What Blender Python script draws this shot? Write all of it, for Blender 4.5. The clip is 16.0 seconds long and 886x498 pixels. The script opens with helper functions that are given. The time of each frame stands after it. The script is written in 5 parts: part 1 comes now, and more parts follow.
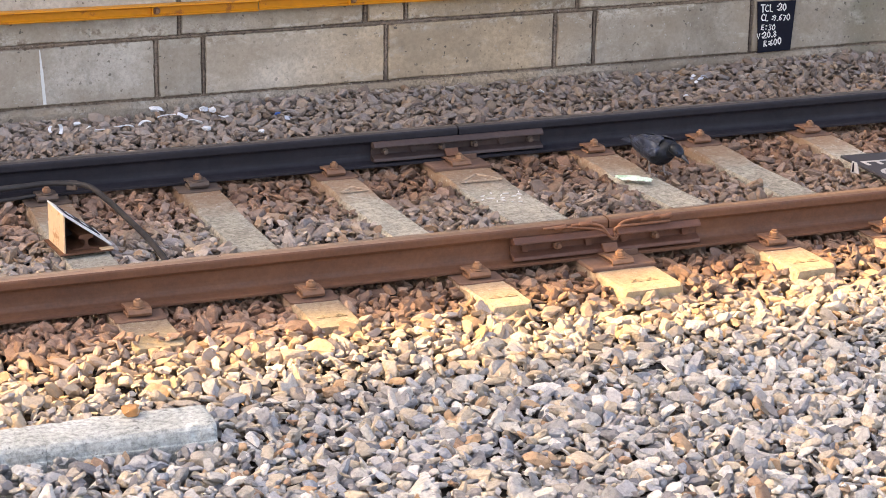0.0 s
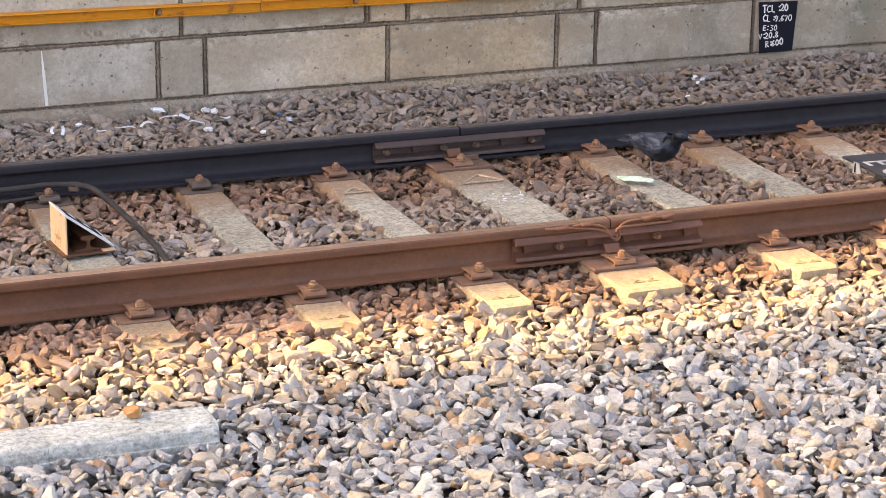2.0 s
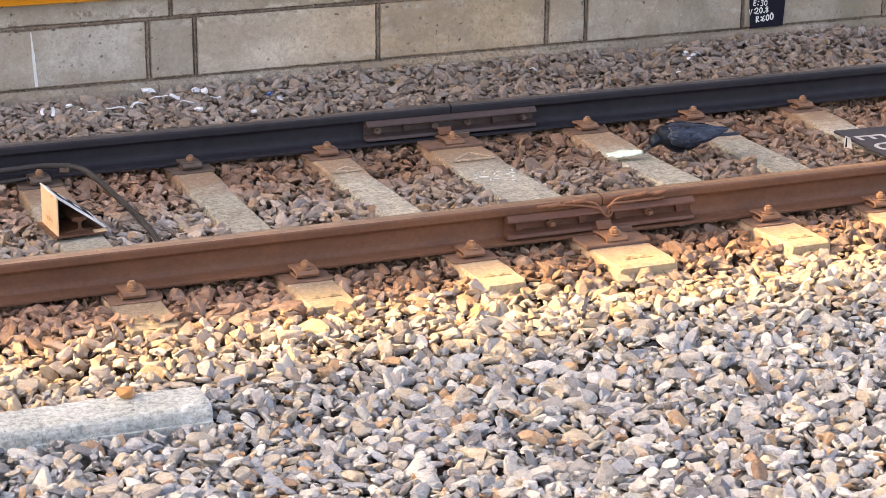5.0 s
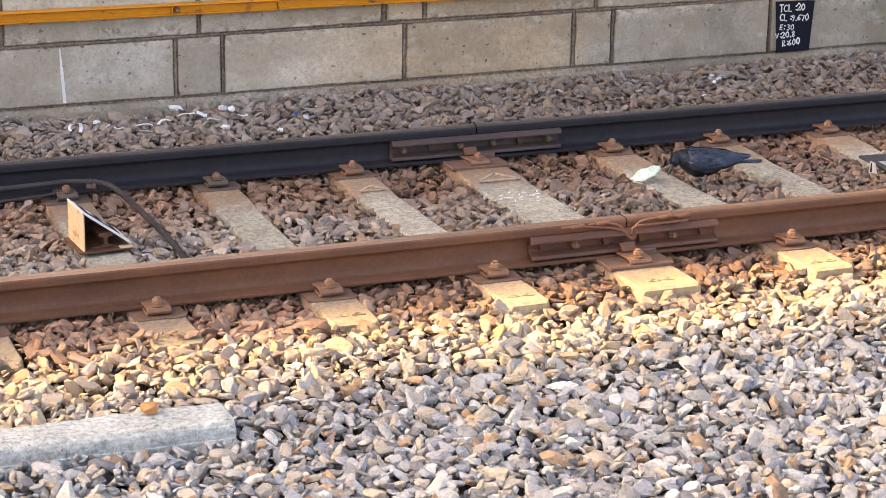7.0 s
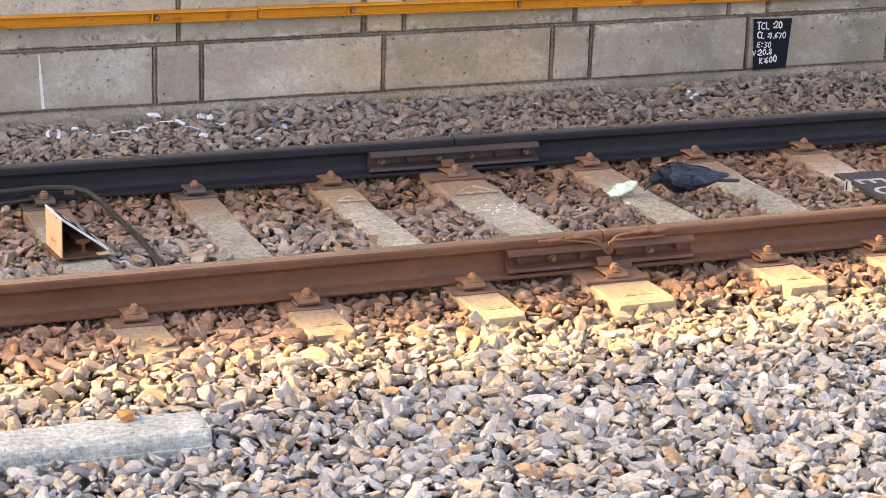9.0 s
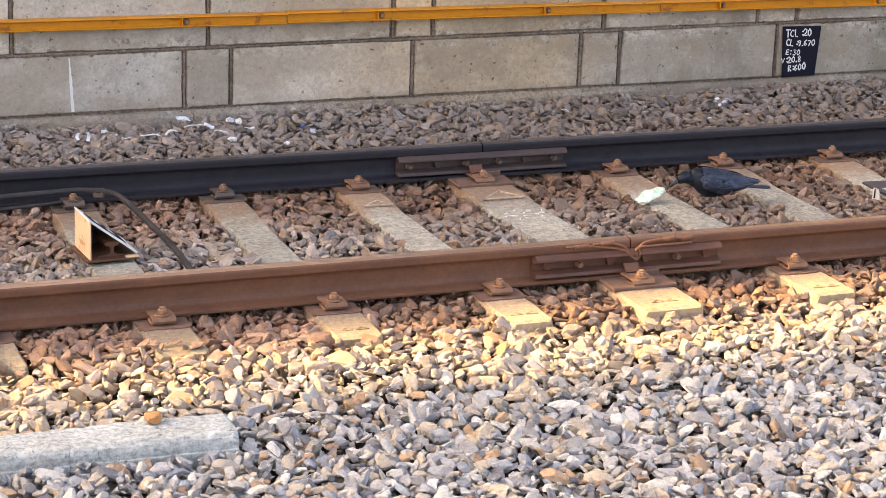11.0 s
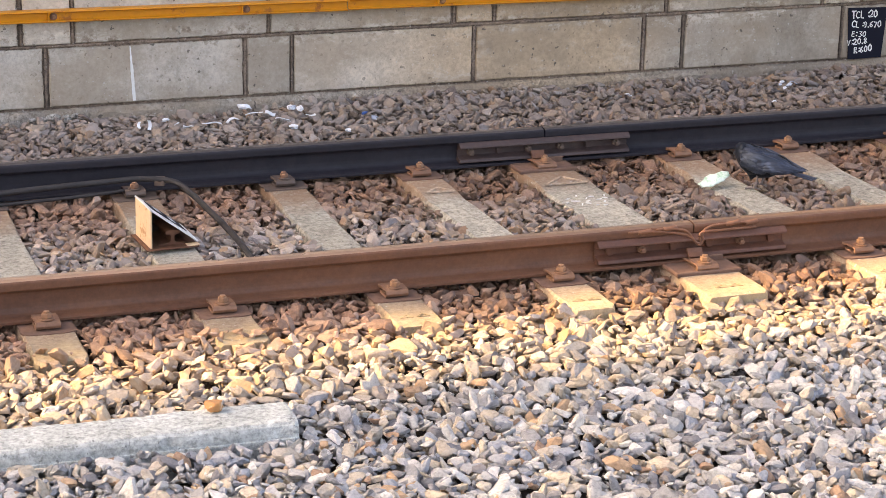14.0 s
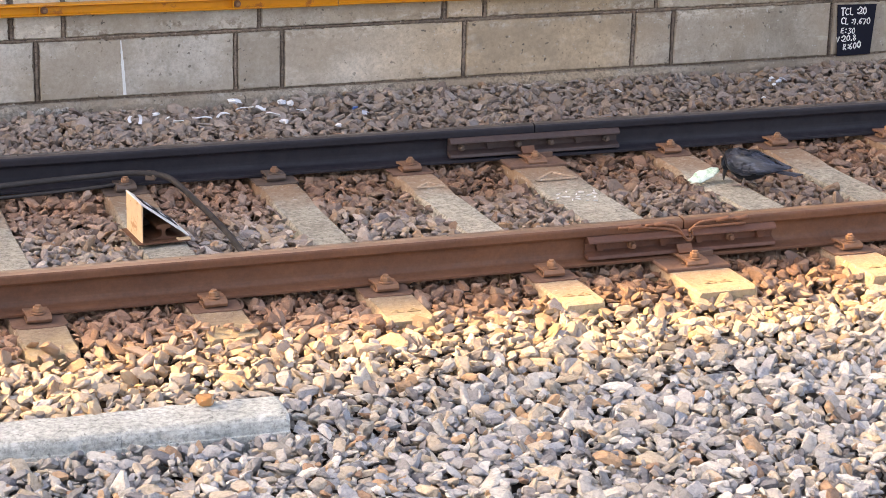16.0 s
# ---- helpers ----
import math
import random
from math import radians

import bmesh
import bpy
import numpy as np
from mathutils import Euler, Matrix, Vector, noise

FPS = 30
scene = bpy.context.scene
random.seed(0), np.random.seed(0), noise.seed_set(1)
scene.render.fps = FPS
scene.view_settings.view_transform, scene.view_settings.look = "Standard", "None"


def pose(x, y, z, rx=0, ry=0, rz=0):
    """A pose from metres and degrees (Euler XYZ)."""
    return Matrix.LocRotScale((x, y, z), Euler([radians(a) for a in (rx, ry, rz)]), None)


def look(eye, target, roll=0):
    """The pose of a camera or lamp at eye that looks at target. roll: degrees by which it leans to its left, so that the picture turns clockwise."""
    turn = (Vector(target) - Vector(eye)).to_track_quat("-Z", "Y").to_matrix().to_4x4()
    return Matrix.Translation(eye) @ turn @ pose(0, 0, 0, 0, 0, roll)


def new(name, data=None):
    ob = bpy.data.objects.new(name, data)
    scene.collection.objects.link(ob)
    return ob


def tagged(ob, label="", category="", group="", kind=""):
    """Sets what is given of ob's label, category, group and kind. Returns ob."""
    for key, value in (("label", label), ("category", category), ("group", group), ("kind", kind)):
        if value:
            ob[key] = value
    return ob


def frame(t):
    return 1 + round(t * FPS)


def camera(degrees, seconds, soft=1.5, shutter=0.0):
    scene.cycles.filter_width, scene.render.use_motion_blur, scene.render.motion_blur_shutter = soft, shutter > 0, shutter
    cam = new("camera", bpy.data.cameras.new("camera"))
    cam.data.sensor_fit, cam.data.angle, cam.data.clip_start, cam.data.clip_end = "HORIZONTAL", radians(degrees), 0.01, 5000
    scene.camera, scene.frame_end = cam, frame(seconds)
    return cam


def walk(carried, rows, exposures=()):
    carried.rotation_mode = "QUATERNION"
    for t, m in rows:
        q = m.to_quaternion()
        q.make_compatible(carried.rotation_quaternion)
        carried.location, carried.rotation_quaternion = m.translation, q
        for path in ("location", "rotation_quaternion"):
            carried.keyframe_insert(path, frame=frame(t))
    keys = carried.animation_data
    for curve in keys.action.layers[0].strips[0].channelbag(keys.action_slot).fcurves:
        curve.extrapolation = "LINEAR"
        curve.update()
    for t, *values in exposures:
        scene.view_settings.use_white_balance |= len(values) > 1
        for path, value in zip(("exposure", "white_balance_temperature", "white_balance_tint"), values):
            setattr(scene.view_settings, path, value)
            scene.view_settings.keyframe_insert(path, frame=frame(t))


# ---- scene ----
cam = camera(23.77, 16.0, soft=0.35)
EYE = (-0.464, -6.921, 2.465)
ROWS = [  # seconds, yaw, pitch, roll, sway aside and back
    (0.0, -22.846, -17.545, 1.201, 0.000, 0.000),
    (0.5, -23.022, -17.470, 1.037, 0.000, 0.000),
    (1.0, -23.206, -17.533, 1.184, 0.000, 0.000),
    (1.5, -22.864, -17.524, 1.200, 0.000, 0.000),
    (2.0, -22.789, -17.521, 1.129, 0.000, 0.000),
    (2.5, -22.917, -17.507, 0.913, 0.000, 0.000),
    (3.0, -23.032, -17.605, 0.682, 0.000, -0.005),
    (3.5, -23.130, -17.612, 0.664, 0.000, -0.010),
    (4.0, -23.044, -17.906, 0.616, 0.000, -0.020),
    (4.2, -23.097, -17.953, 0.614, 0.000, -0.018),
    (6.3, -22.536, -18.295, 1.011, 0.000, 0.010),
    (6.5, -22.404, -18.072, 1.014, 0.000, 0.012),
    (7.0, -22.328, -17.582, 1.190, 0.000, 0.020),
    (7.5, -22.612, -17.182, 1.436, 0.000, 0.032),
    (8.0, -22.960, -17.231, 1.799, -0.005, 0.040),
    (8.5, -23.076, -17.208, 2.054, -0.015, 0.040),
    (9.0, -23.120, -17.240, 2.272, -0.020, 0.042),
    (11.5, -21.951, -17.140, 2.352, -0.028, 0.060),
    (12.0, -21.424, -17.236, 2.025, -0.035, 0.060),
    (12.5, -21.006, -17.444, 1.543, -0.020, 0.035),
    (13.0, -20.579, -17.278, 1.322, -0.003, 0.005),
    (13.5, -20.572, -17.623, 1.317, 0.000, -0.006),
    (14.0, -20.441, -17.564, 1.517, 0.000, 0.006),
    (14.5, -20.079, -17.471, 1.465, 0.000, 0.002),
    (15.0, -20.554, -17.499, 1.430, 0.000, 0.012),
    (15.5, -20.629, -17.657, 1.516, -0.003, 0.020),
    (16.0, -20.807, -17.689, 1.795, -0.012, 0.024),
]
walk(cam, [(t, pose(*EYE, 90 + pitch, 0, yaw) @ pose(0, 0, 0, 0, 0, roll) @ pose(aside, 0, back)) for t, yaw, pitch, roll, aside, back in ROWS],
     exposures=[(0.0, 2.70, 9120, 16), (16.0, 2.70, 9120, 16)])

# ---- world and sun ----
TO_SUN = Vector((-0.74, 0.42, 0.50)).normalized()
world = bpy.data.worlds.new("sky")
scene.world = world
world.use_nodes = True
wn = world.node_tree.nodes
sky = wn.new("ShaderNodeTexSky")
sky.sky_type, sky.sun_disc = "NISHITA", False
sky.sun_elevation = math.asin(TO_SUN.z)
sky.sun_rotation = math.atan2(TO_SUN.x, TO_SUN.y)
sky.air_density, sky.dust_density, sky.ozone_density = 0.6, 3.0, 0.4
world.node_tree.links.new(sky.outputs[0], wn["Background"].inputs[0])
wn["Background"].inputs[1].default_value = 0.15
sun = new("sun", bpy.data.lights.new("sun", "SUN"))
sun.data.energy, sun.data.angle, sun.data.color = 2.3, radians(1.0), (1.0, 0.75, 0.43)
sun.matrix_world = look((-20, 14, 18), Vector((-20, 14, 18)) - TO_SUN)


# ---- materials ----
class Nodes:
    """A material under construction: its nodes and links, with short helpers."""

    def __init__(self, name, rough=0.8, metal=0.0):
        self.mat = bpy.data.materials.new(name)
        self.mat.use_nodes = True
        self.tree = self.mat.node_tree
        self.bsdf = self.tree.nodes["Principled BSDF"]
        self.bsdf.inputs["Roughness"].default_value = rough
        self.bsdf.inputs["Metallic"].default_value = metal
        self.where = self.tree.nodes.new("ShaderNodeTexCoord").outputs["Object"]

    def link(self, a, b):
        self.tree.links.new(a, b)

    def put(self, socket, value):
        if hasattr(value, "is_linked"):
            self.link(value, socket)
        else:
            socket.default_value = value

    def noise(self, scale, detail=4.0, rough=0.6, stretch=None, at=None):
        n = self.tree.nodes.new("ShaderNodeTexNoise")
        n.inputs["Scale"].default_value, n.inputs["Detail"].default_value, n.inputs["Roughness"].default_value = scale, detail, rough
        src = at or self.where
        if stretch:
            m = self.tree.nodes.new("ShaderNodeMapping")
            m.inputs["Scale"].default_value = stretch
            self.link(src, m.inputs["Vector"])
            src = m.outputs[0]
        self.link(src, n.inputs["Vector"])
        return n.outputs["Fac"]

    def ramp(self, fac, stops, mode="LINEAR"):
        r = self.tree.nodes.new("ShaderNodeValToRGB")
        r.color_ramp.interpolation = mode
        r.color_ramp.elements.remove(r.color_ramp.elements[1])
        for k, (p, c) in enumerate(stops):
            e = r.color_ramp.elements.new(p) if k else r.color_ramp.elements[0]
            e.position, e.color = p, (*(c if isinstance(c, tuple) else (c, c, c)), 1)
        self.link(fac, r.inputs[0])
        return r.outputs[0]

    def mix(self, fac, a, b, kind="MIX"):
        m = self.tree.nodes.new("ShaderNodeMix")
        m.data_type, m.blend_type = "RGBA", kind
        self.put(m.inputs[0], fac)
        for s, v in ((m.inputs[6], a), (m.inputs[7], b)):
            self.put(s, (*v, 1) if isinstance(v, tuple) else v)
        return m.outputs[2]

    def math(self, op, a, b=0.0):
        m = self.tree.nodes.new("ShaderNodeMath")
        m.operation = op
        self.put(m.inputs[0], a), self.put(m.inputs[1], b)
        return m.outputs[0]

    def axis(self, n, world=False):
        s = self.tree.nodes.new("ShaderNodeSeparateXYZ")
        self.link(self.tree.nodes.new("ShaderNodeNewGeometry").outputs["Position"] if world else self.where, s.inputs[0])
        return s.outputs[n]

    def world_at(self):
        return self.tree.nodes.new("ShaderNodeNewGeometry").outputs["Position"]

    def chance(self):
        """A number of its own for each loose piece of a mesh."""
        return self.tree.nodes.new("ShaderNodeNewGeometry").outputs["Random Per Island"]

    def own(self):
        """A number of its own for each object."""
        return self.tree.nodes.new("ShaderNodeObjectInfo").outputs["Random"]

    def bump(self, height, strength=0.3, depth=0.01):
        b = self.tree.nodes.new("ShaderNodeBump")
        b.inputs["Strength"].default_value, b.inputs["Distance"].default_value = strength, depth
        self.link(height, b.inputs["Height"])
        self.link(b.outputs[0], self.bsdf.inputs["Normal"])
        return self

    def done(self, colour, rough=None):
        self.put(self.bsdf.inputs["Base Color"], (*colour, 1) if isinstance(colour, tuple) else colour)
        if rough is not None:
            self.put(self.bsdf.inputs["Roughness"], rough)
        return self.mat


def stone_material(name, chance_of):
    """Crushed stone: each piece a tone of its own, with brake dust and rust settled round the rails."""
    n = Nodes(name, 0.9)
    pick = chance_of(n)
    tone = n.ramp(pick, [(0.0, (0.17, 0.17, 0.18)), (0.07, (0.42, 0.40, 0.37)), (0.20, (0.27, 0.265, 0.26)), (0.32, (0.50, 0.48, 0.44)),
                         (0.42, (0.36, 0.36, 0.365)), (0.53, (0.46, 0.385, 0.295)), (0.64, (0.22, 0.205, 0.20)), (0.71, (0.56, 0.54, 0.51)),
                         (0.79, (0.31, 0.20, 0.135)), (0.82, (0.31, 0.32, 0.34)), (0.90, (0.42, 0.365, 0.30)), (0.965, (0.44, 0.29, 0.18))], "CONSTANT")
    at = n.world_at()
    tone = n.mix(0.6, tone, n.ramp(n.noise(70, 6, 0.7, at=at), [(0.34, 0.45), (0.5, 0.9), (0.64, 1.15)]), "MULTIPLY")
    tone = n.mix(1.0, tone, (1.15, 1.165, 1.185), "MULTIPLY")
    y = n.axis(1, True)
    wob = n.math("MULTIPLY", n.math("SUBTRACT", n.noise(3.0, 3, at=at), 0.5), 0.35)
    yy = n.math("ADD", y, wob)
    rust = n.ramp(n.math("DIVIDE", n.math("ADD", yy, 1.2), 4.0),
                  [(0.0, 0.0), (0.13, 0.08), (0.18, 0.38), (0.21, 0.80), (0.25, 0.98), (0.31, 1.0), (0.36, 0.90), (0.46, 0.80), (0.54, 0.95), (0.62, 1.0), (0.74, 0.95), (0.82, 0.78), (0.98, 0.70)])
    across = n.math("DIVIDE", n.math("ADD", yy, 1.2), 4.0)
    # tan stain, deepened so the sunny band's gold sits in the stones' colour
    sunlit_tan = n.ramp(across, [(0.03, 0.0), (0.11, 0.50), (0.20, 0.85), (0.27, 0.3)])
    tone = n.mix(n.math("MULTIPLY", sunlit_tan, n.ramp(n.math("FRACT", n.math("MULTIPLY", pick, 23.7)), [(0.2, 0.2), (1.0, 1.0)])), tone, (0.50, 0.345, 0.18))
    clean = n.math("MULTIPLY", n.ramp(across, [(0.35, 0.0), (0.40, 0.66), (0.50, 0.60), (0.56, 0.2), (0.62, 0.0)]), n.ramp(n.math("DIVIDE", n.axis(0, True), 8.0), [(0.22, 1.0), (0.32, 0.55), (0.45, 0.30), (0.60, 0.12)]))
    rust = n.math("MULTIPLY", rust, n.math("SUBTRACT", 1.0, clean))
    rust = n.math("MULTIPLY", rust, n.ramp(n.math("FRACT", n.math("MULTIPLY", pick, 17.3)), [(0.0, 0.72), (0.3, 0.93), (1.0, 1.0)]))
    brown = n.mix(n.ramp(n.math("FRACT", n.math("MULTIPLY", pick, 7.7)), [(0.0, 0.0), (1.0, 1.0)]), (0.14, 0.075, 0.050), (0.37, 0.225, 0.150))
    caked = n.ramp(n.math("DIVIDE", n.math("ADD", yy, 1.2), 4.0), [(0.14, 0.0), (0.20, 0.8), (0.27, 1.0), (0.33, 0.8), (0.40, 0.25), (0.52, 0.35), (0.60, 0.85), (0.68, 0.6), (0.76, 0.2)])
    caked = n.math("MULTIPLY", caked, n.ramp(n.math("DIVIDE", n.math("ADD", n.axis(0, True), wob), 8.0), [(0.20, 0.45), (0.31, 1.0)]))
    caked = n.math("MULTIPLY", caked, n.ramp(n.noise(2.3, 3, at=at), [(0.35, 0.45), (0.6, 1.0)]))
    brown = n.mix(caked, brown, n.mix(n.ramp(n.math("FRACT", n.math("MULTIPLY", pick, 5.1)), [(0.0, 0.0), (1.0, 1.0)]), (0.115, 0.049, 0.028), (0.30, 0.150, 0.083)))
    brown = n.mix(0.6, brown, n.ramp(n.noise(50, 5, 0.7, at=at), [(0.32, 0.4), (0.55, 0.95), (0.7, 1.4)]), "MULTIPLY")
    # toward low x the brown is lifted: brighter light painted into the colour
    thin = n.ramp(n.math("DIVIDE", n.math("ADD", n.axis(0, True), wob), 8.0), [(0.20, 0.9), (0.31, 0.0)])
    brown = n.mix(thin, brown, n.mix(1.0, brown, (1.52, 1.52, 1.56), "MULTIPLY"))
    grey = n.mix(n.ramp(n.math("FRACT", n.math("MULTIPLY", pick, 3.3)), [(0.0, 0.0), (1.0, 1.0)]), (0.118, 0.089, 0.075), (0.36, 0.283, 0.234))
    # by the wall: browner toward high x, with a fall-off of light painted in
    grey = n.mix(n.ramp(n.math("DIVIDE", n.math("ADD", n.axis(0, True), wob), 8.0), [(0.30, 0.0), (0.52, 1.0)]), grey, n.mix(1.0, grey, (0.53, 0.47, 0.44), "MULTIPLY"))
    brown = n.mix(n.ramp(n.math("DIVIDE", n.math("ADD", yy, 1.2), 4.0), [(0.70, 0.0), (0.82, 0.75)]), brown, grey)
    n.bump(n.noise(48, 6, 0.72, at=at), 0.9, 0.011)
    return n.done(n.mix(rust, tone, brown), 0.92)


def concrete(name, base, dark, speck=0.5, rust=False, algae=False, pits=0.85):
    n = Nodes(name, 0.88)
    at = n.world_at()
    c = n.mix(n.ramp(n.noise(2.2, 5, 0.6, at=at), [(0.3, 0.0), (0.7, 1.0)]), base, dark)
    c = n.mix(speck, c, n.ramp(n.noise(52, 5, 0.75, at=at), [(0.38, 0.35), (0.50, 0.85), (0.62, 1.25)]), "MULTIPLY")
    c = n.mix(0.5, c, n.ramp(n.noise(16, 5, 0.7, at=at), [(0.3, 0.6), (0.6, 1.0)]), "MULTIPLY")
    some = n.ramp(n.noise(6, 3, 0.6, at=at), [(0.40, 0.15), (0.56, 1.0)])
    c = n.mix(n.math("MULTIPLY", n.ramp(n.noise(46, 2, 0.45, at=at), [(0.672, 0.0), (0.70, pits)]), some), c, tuple(0.28 * v for v in dark))
    if rust:
        crust = n.ramp(n.noise(34, 7, 0.8, at=at), [(0.53, 0.0), (0.59, 0.6)])
        c = n.mix(crust, c, (0.60, 0.555, 0.465))
        y = n.math("ADD", n.axis(1, True), n.math("MULTIPLY", n.math("SUBTRACT", n.noise(9, 4, at=at), 0.5), 0.25))
        near = n.ramp(n.math("DIVIDE", n.math("ADD", y, 1.0), 4.0), [(0.12, 0.05), (0.19, 0.5), (0.25, 0.9), (0.31, 0.14), (0.40, 0.03), (0.50, 0.06), (0.545, 0.75), (0.60, 0.92), (0.66, 0.95), (0.8, 0.3)])
        near = n.math("MULTIPLY", near, n.ramp(n.noise(21, 6, 0.8, at=at), [(0.38, 0.55), (0.46, 1.0)]))
        # warm sunlight on the near ends, painted as a tan tint
        sun_tint = n.math("MULTIPLY", n.ramp(n.math("DIVIDE", n.math("ADD", y, 1.0), 4.0), [(0.13, 0.70), (0.17, 0.55), (0.22, 0.0)]), n.ramp(n.noise(13, 5, 0.75, at=at), [(0.36, 0.4), (0.56, 1.0)]))
        c = n.mix(sun_tint, c, (0.55, 0.42, 0.22))
        c = n.mix(near, c, (0.26, 0.145, 0.08))
    if algae:
        x = n.math("ADD", n.axis(0, True), n.math("MULTIPLY", n.math("SUBTRACT", n.noise(6, 4, at=at), 0.5), 0.3))
        stain = n.math("MULTIPLY", n.ramp(n.math("DIVIDE", x, 8.0), [(0.503, 0.0), (0.556, 0.45), (0.600, 0.50), (0.615, 0.95), (0.655, 0.95), (0.662, 0.55)]), n.ramp(n.noise(3.5, 5, 0.65, at=at), [(0.3, 0.5), (0.6, 1.0)]))
        c = n.mix(stain, c, (0.225, 0.19, 0.15))
        warm = n.ramp(n.math("DIVIDE", x, 8.0), [(0.29, 0.0), (0.36, 0.5), (0.415, 0.95), (0.515, 0.95), (0.56, 0.15)])
        c = n.mix(warm, c, n.mix(1.0, c, (1.04, 0.835, 0.63), "MULTIPLY"))
        green = n.ramp(n.math("DIVIDE", x, 8.0), [(0.757, 0.0), (0.767, 0.62), (0.776, 0.62), (0.798, 0.12), (0.80, 0.45), (0.90, 0.4)])
        c = n.mix(green, c, (0.17, 0.17, 0.12))
        z = n.math("ADD", n.axis(2, True), n.math("MULTIPLY", n.math("SUBTRACT", n.noise(11, 4, at=at), 0.5), 0.12))
        c = n.mix(n.ramp(z, [(0.02, 0.30), (0.10, 0.0)]), c, (0.24, 0.19, 0.14))
        patch = n.noise(1.7, 4, 0.55, stretch=(1.0, 1, 1.8), at=at)
        c = n.mix(n.ramp(patch, [(0.40, 0.0), (0.60, 0.62)]), c, (0.36, 0.275, 0.195))
        bloom = n.noise(7.5, 6, 0.7, stretch=(0.8, 1, 1.3), at=at)
        c = n.mix(n.ramp(bloom, [(0.57, 0.0), (0.70, 0.35)]), c, (0.74, 0.69, 0.61))
        hole = n.math("MULTIPLY", n.ramp(n.noise(31, 2, 0.5, at=at), [(0.685, 0.0), (0.705, 0.85)]), n.ramp(n.noise(3.1, 3, 0.6, at=at), [(0.42, 0.0), (0.54, 1.0)]))
        c = n.mix(hole, c, (0.10, 0.085, 0.07))
        band = n.ramp(z, [(0.285, 0.0), (0.325, 1.0), (0.385, 1.0), (0.42, 0.0)])
        smear = n.math("MULTIPLY", band, n.ramp(n.noise(9, 6, 0.75, stretch=(0.5, 1, 1.6), at=at), [(0.47, 0.0), (0.60, 0.75)]))
        c = n.mix(smear, c, n.mix(n.ramp(n.noise(23, 4, 0.7, at=at), [(0.42, 0.0), (0.55, 1.0)]), (0.25, 0.185, 0.135), (0.68, 0.61, 0.52)))
        streak = n.noise(5, 5, 0.65, stretch=(2.2, 1, 0.8), at=at)
        c = n.mix(n.ramp(streak, [(0.56, 0.0), (0.74, 0.38)]), c, (0.24, 0.20, 0.16))
    c = n.mix(n.ramp(n.noise(55, 2, 0.5, at=at), [(0.68, 0.0), (0.72, 0.45)]), c, (0.62, 0.60, 0.56))
    own = n.ramp(n.own(), [(0.0, 0.80), (1.0, 1.08)])
    c = n.mix(1.0, c, own, "MULTIPLY")
    n.bump(n.math("ADD", n.noise(26, 4, 0.7, at=at), n.noise(95, 4, 0.75, at=at)), 0.6, 0.008)
    return n.done(c, 0.9)


def rusty(name, a, b, rough=0.75, metal=0.0, fine=60):
    n = Nodes(name, rough, metal)
    at = n.world_at()
    c = n.mix(n.ramp(n.noise(6, 5, 0.65, stretch=(0.5, 1, 1), at=at), [(0.3, 0.0), (0.7, 1.0)]), a, b)
    c = n.mix(0.5, c, n.ramp(n.noise(fine, 4, 0.7, at=at), [(0.3, 0.55), (0.7, 1.15)]), "MULTIPLY")
    n.bump(n.noise(fine * 2, 3, 0.7, at=at), 0.2, 0.002)
    return n.done(c, n.ramp(n.noise(20, 3, at=at), [(0.3, rough - 0.12), (0.7, min(1.0, rough + 0.12))]))


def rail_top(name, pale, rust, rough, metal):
    """The rusty running surface, with a fall-off of light along x put into its colour."""
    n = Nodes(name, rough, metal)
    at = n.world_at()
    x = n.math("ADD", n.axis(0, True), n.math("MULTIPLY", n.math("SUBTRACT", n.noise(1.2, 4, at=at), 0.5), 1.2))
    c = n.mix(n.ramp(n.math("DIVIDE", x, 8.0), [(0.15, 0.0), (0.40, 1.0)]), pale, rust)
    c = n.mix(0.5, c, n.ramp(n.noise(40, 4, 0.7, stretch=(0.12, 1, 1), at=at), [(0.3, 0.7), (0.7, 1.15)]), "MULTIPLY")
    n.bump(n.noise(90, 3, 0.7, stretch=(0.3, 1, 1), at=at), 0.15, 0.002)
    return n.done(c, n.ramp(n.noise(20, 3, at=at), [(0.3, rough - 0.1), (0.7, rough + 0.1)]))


def painted(name, colour, wear=(0.3, 0.2, 0.1), amount=0.6, rough=0.5, scale=9, gloss=0.5):
    n = Nodes(name, rough)
    at = n.world_at()
    c = n.mix(n.ramp(n.noise(scale, 6, 0.75, at=at), [(amount, 0.0), (amount + 0.08, 1.0)]), colour, wear)
    c = n.mix(0.35, c, n.ramp(n.noise(3 * scale, 4, at=at), [(0.3, 0.6), (0.7, 1.0)]), "MULTIPLY")
    n.bsdf.inputs["Specular IOR Level"].default_value = gloss
    return n.done(c)


STONE = stone_material("crushed_stone", Nodes.chance)
STONE_ONE = stone_material("crushed_stone_single", Nodes.own)
EARTH = concrete("dark_fines", (0.07, 0.055, 0.045), (0.04, 0.033, 0.03), 0.6)
SLEEPER = concrete("sleeper_concrete", (0.53, 0.505, 0.425), (0.36, 0.34, 0.28), 0.7, rust=True)
WALL = concrete("wall_concrete", (0.73, 0.672, 0.592), (0.55, 0.495, 0.425), 0.32, algae=True, pits=0.85)
MORTAR = concrete("mortar", (0.34, 0.25, 0.19), (0.15, 0.11, 0.085), 0.8)
FOOTING = concrete("footing_concrete", (0.66, 0.62, 0.55), (0.32, 0.28, 0.24), 1.0, algae=True)
CRUST = concrete("lime_crust", (0.64, 0.61, 0.56), (0.42, 0.38, 0.33), 0.9)
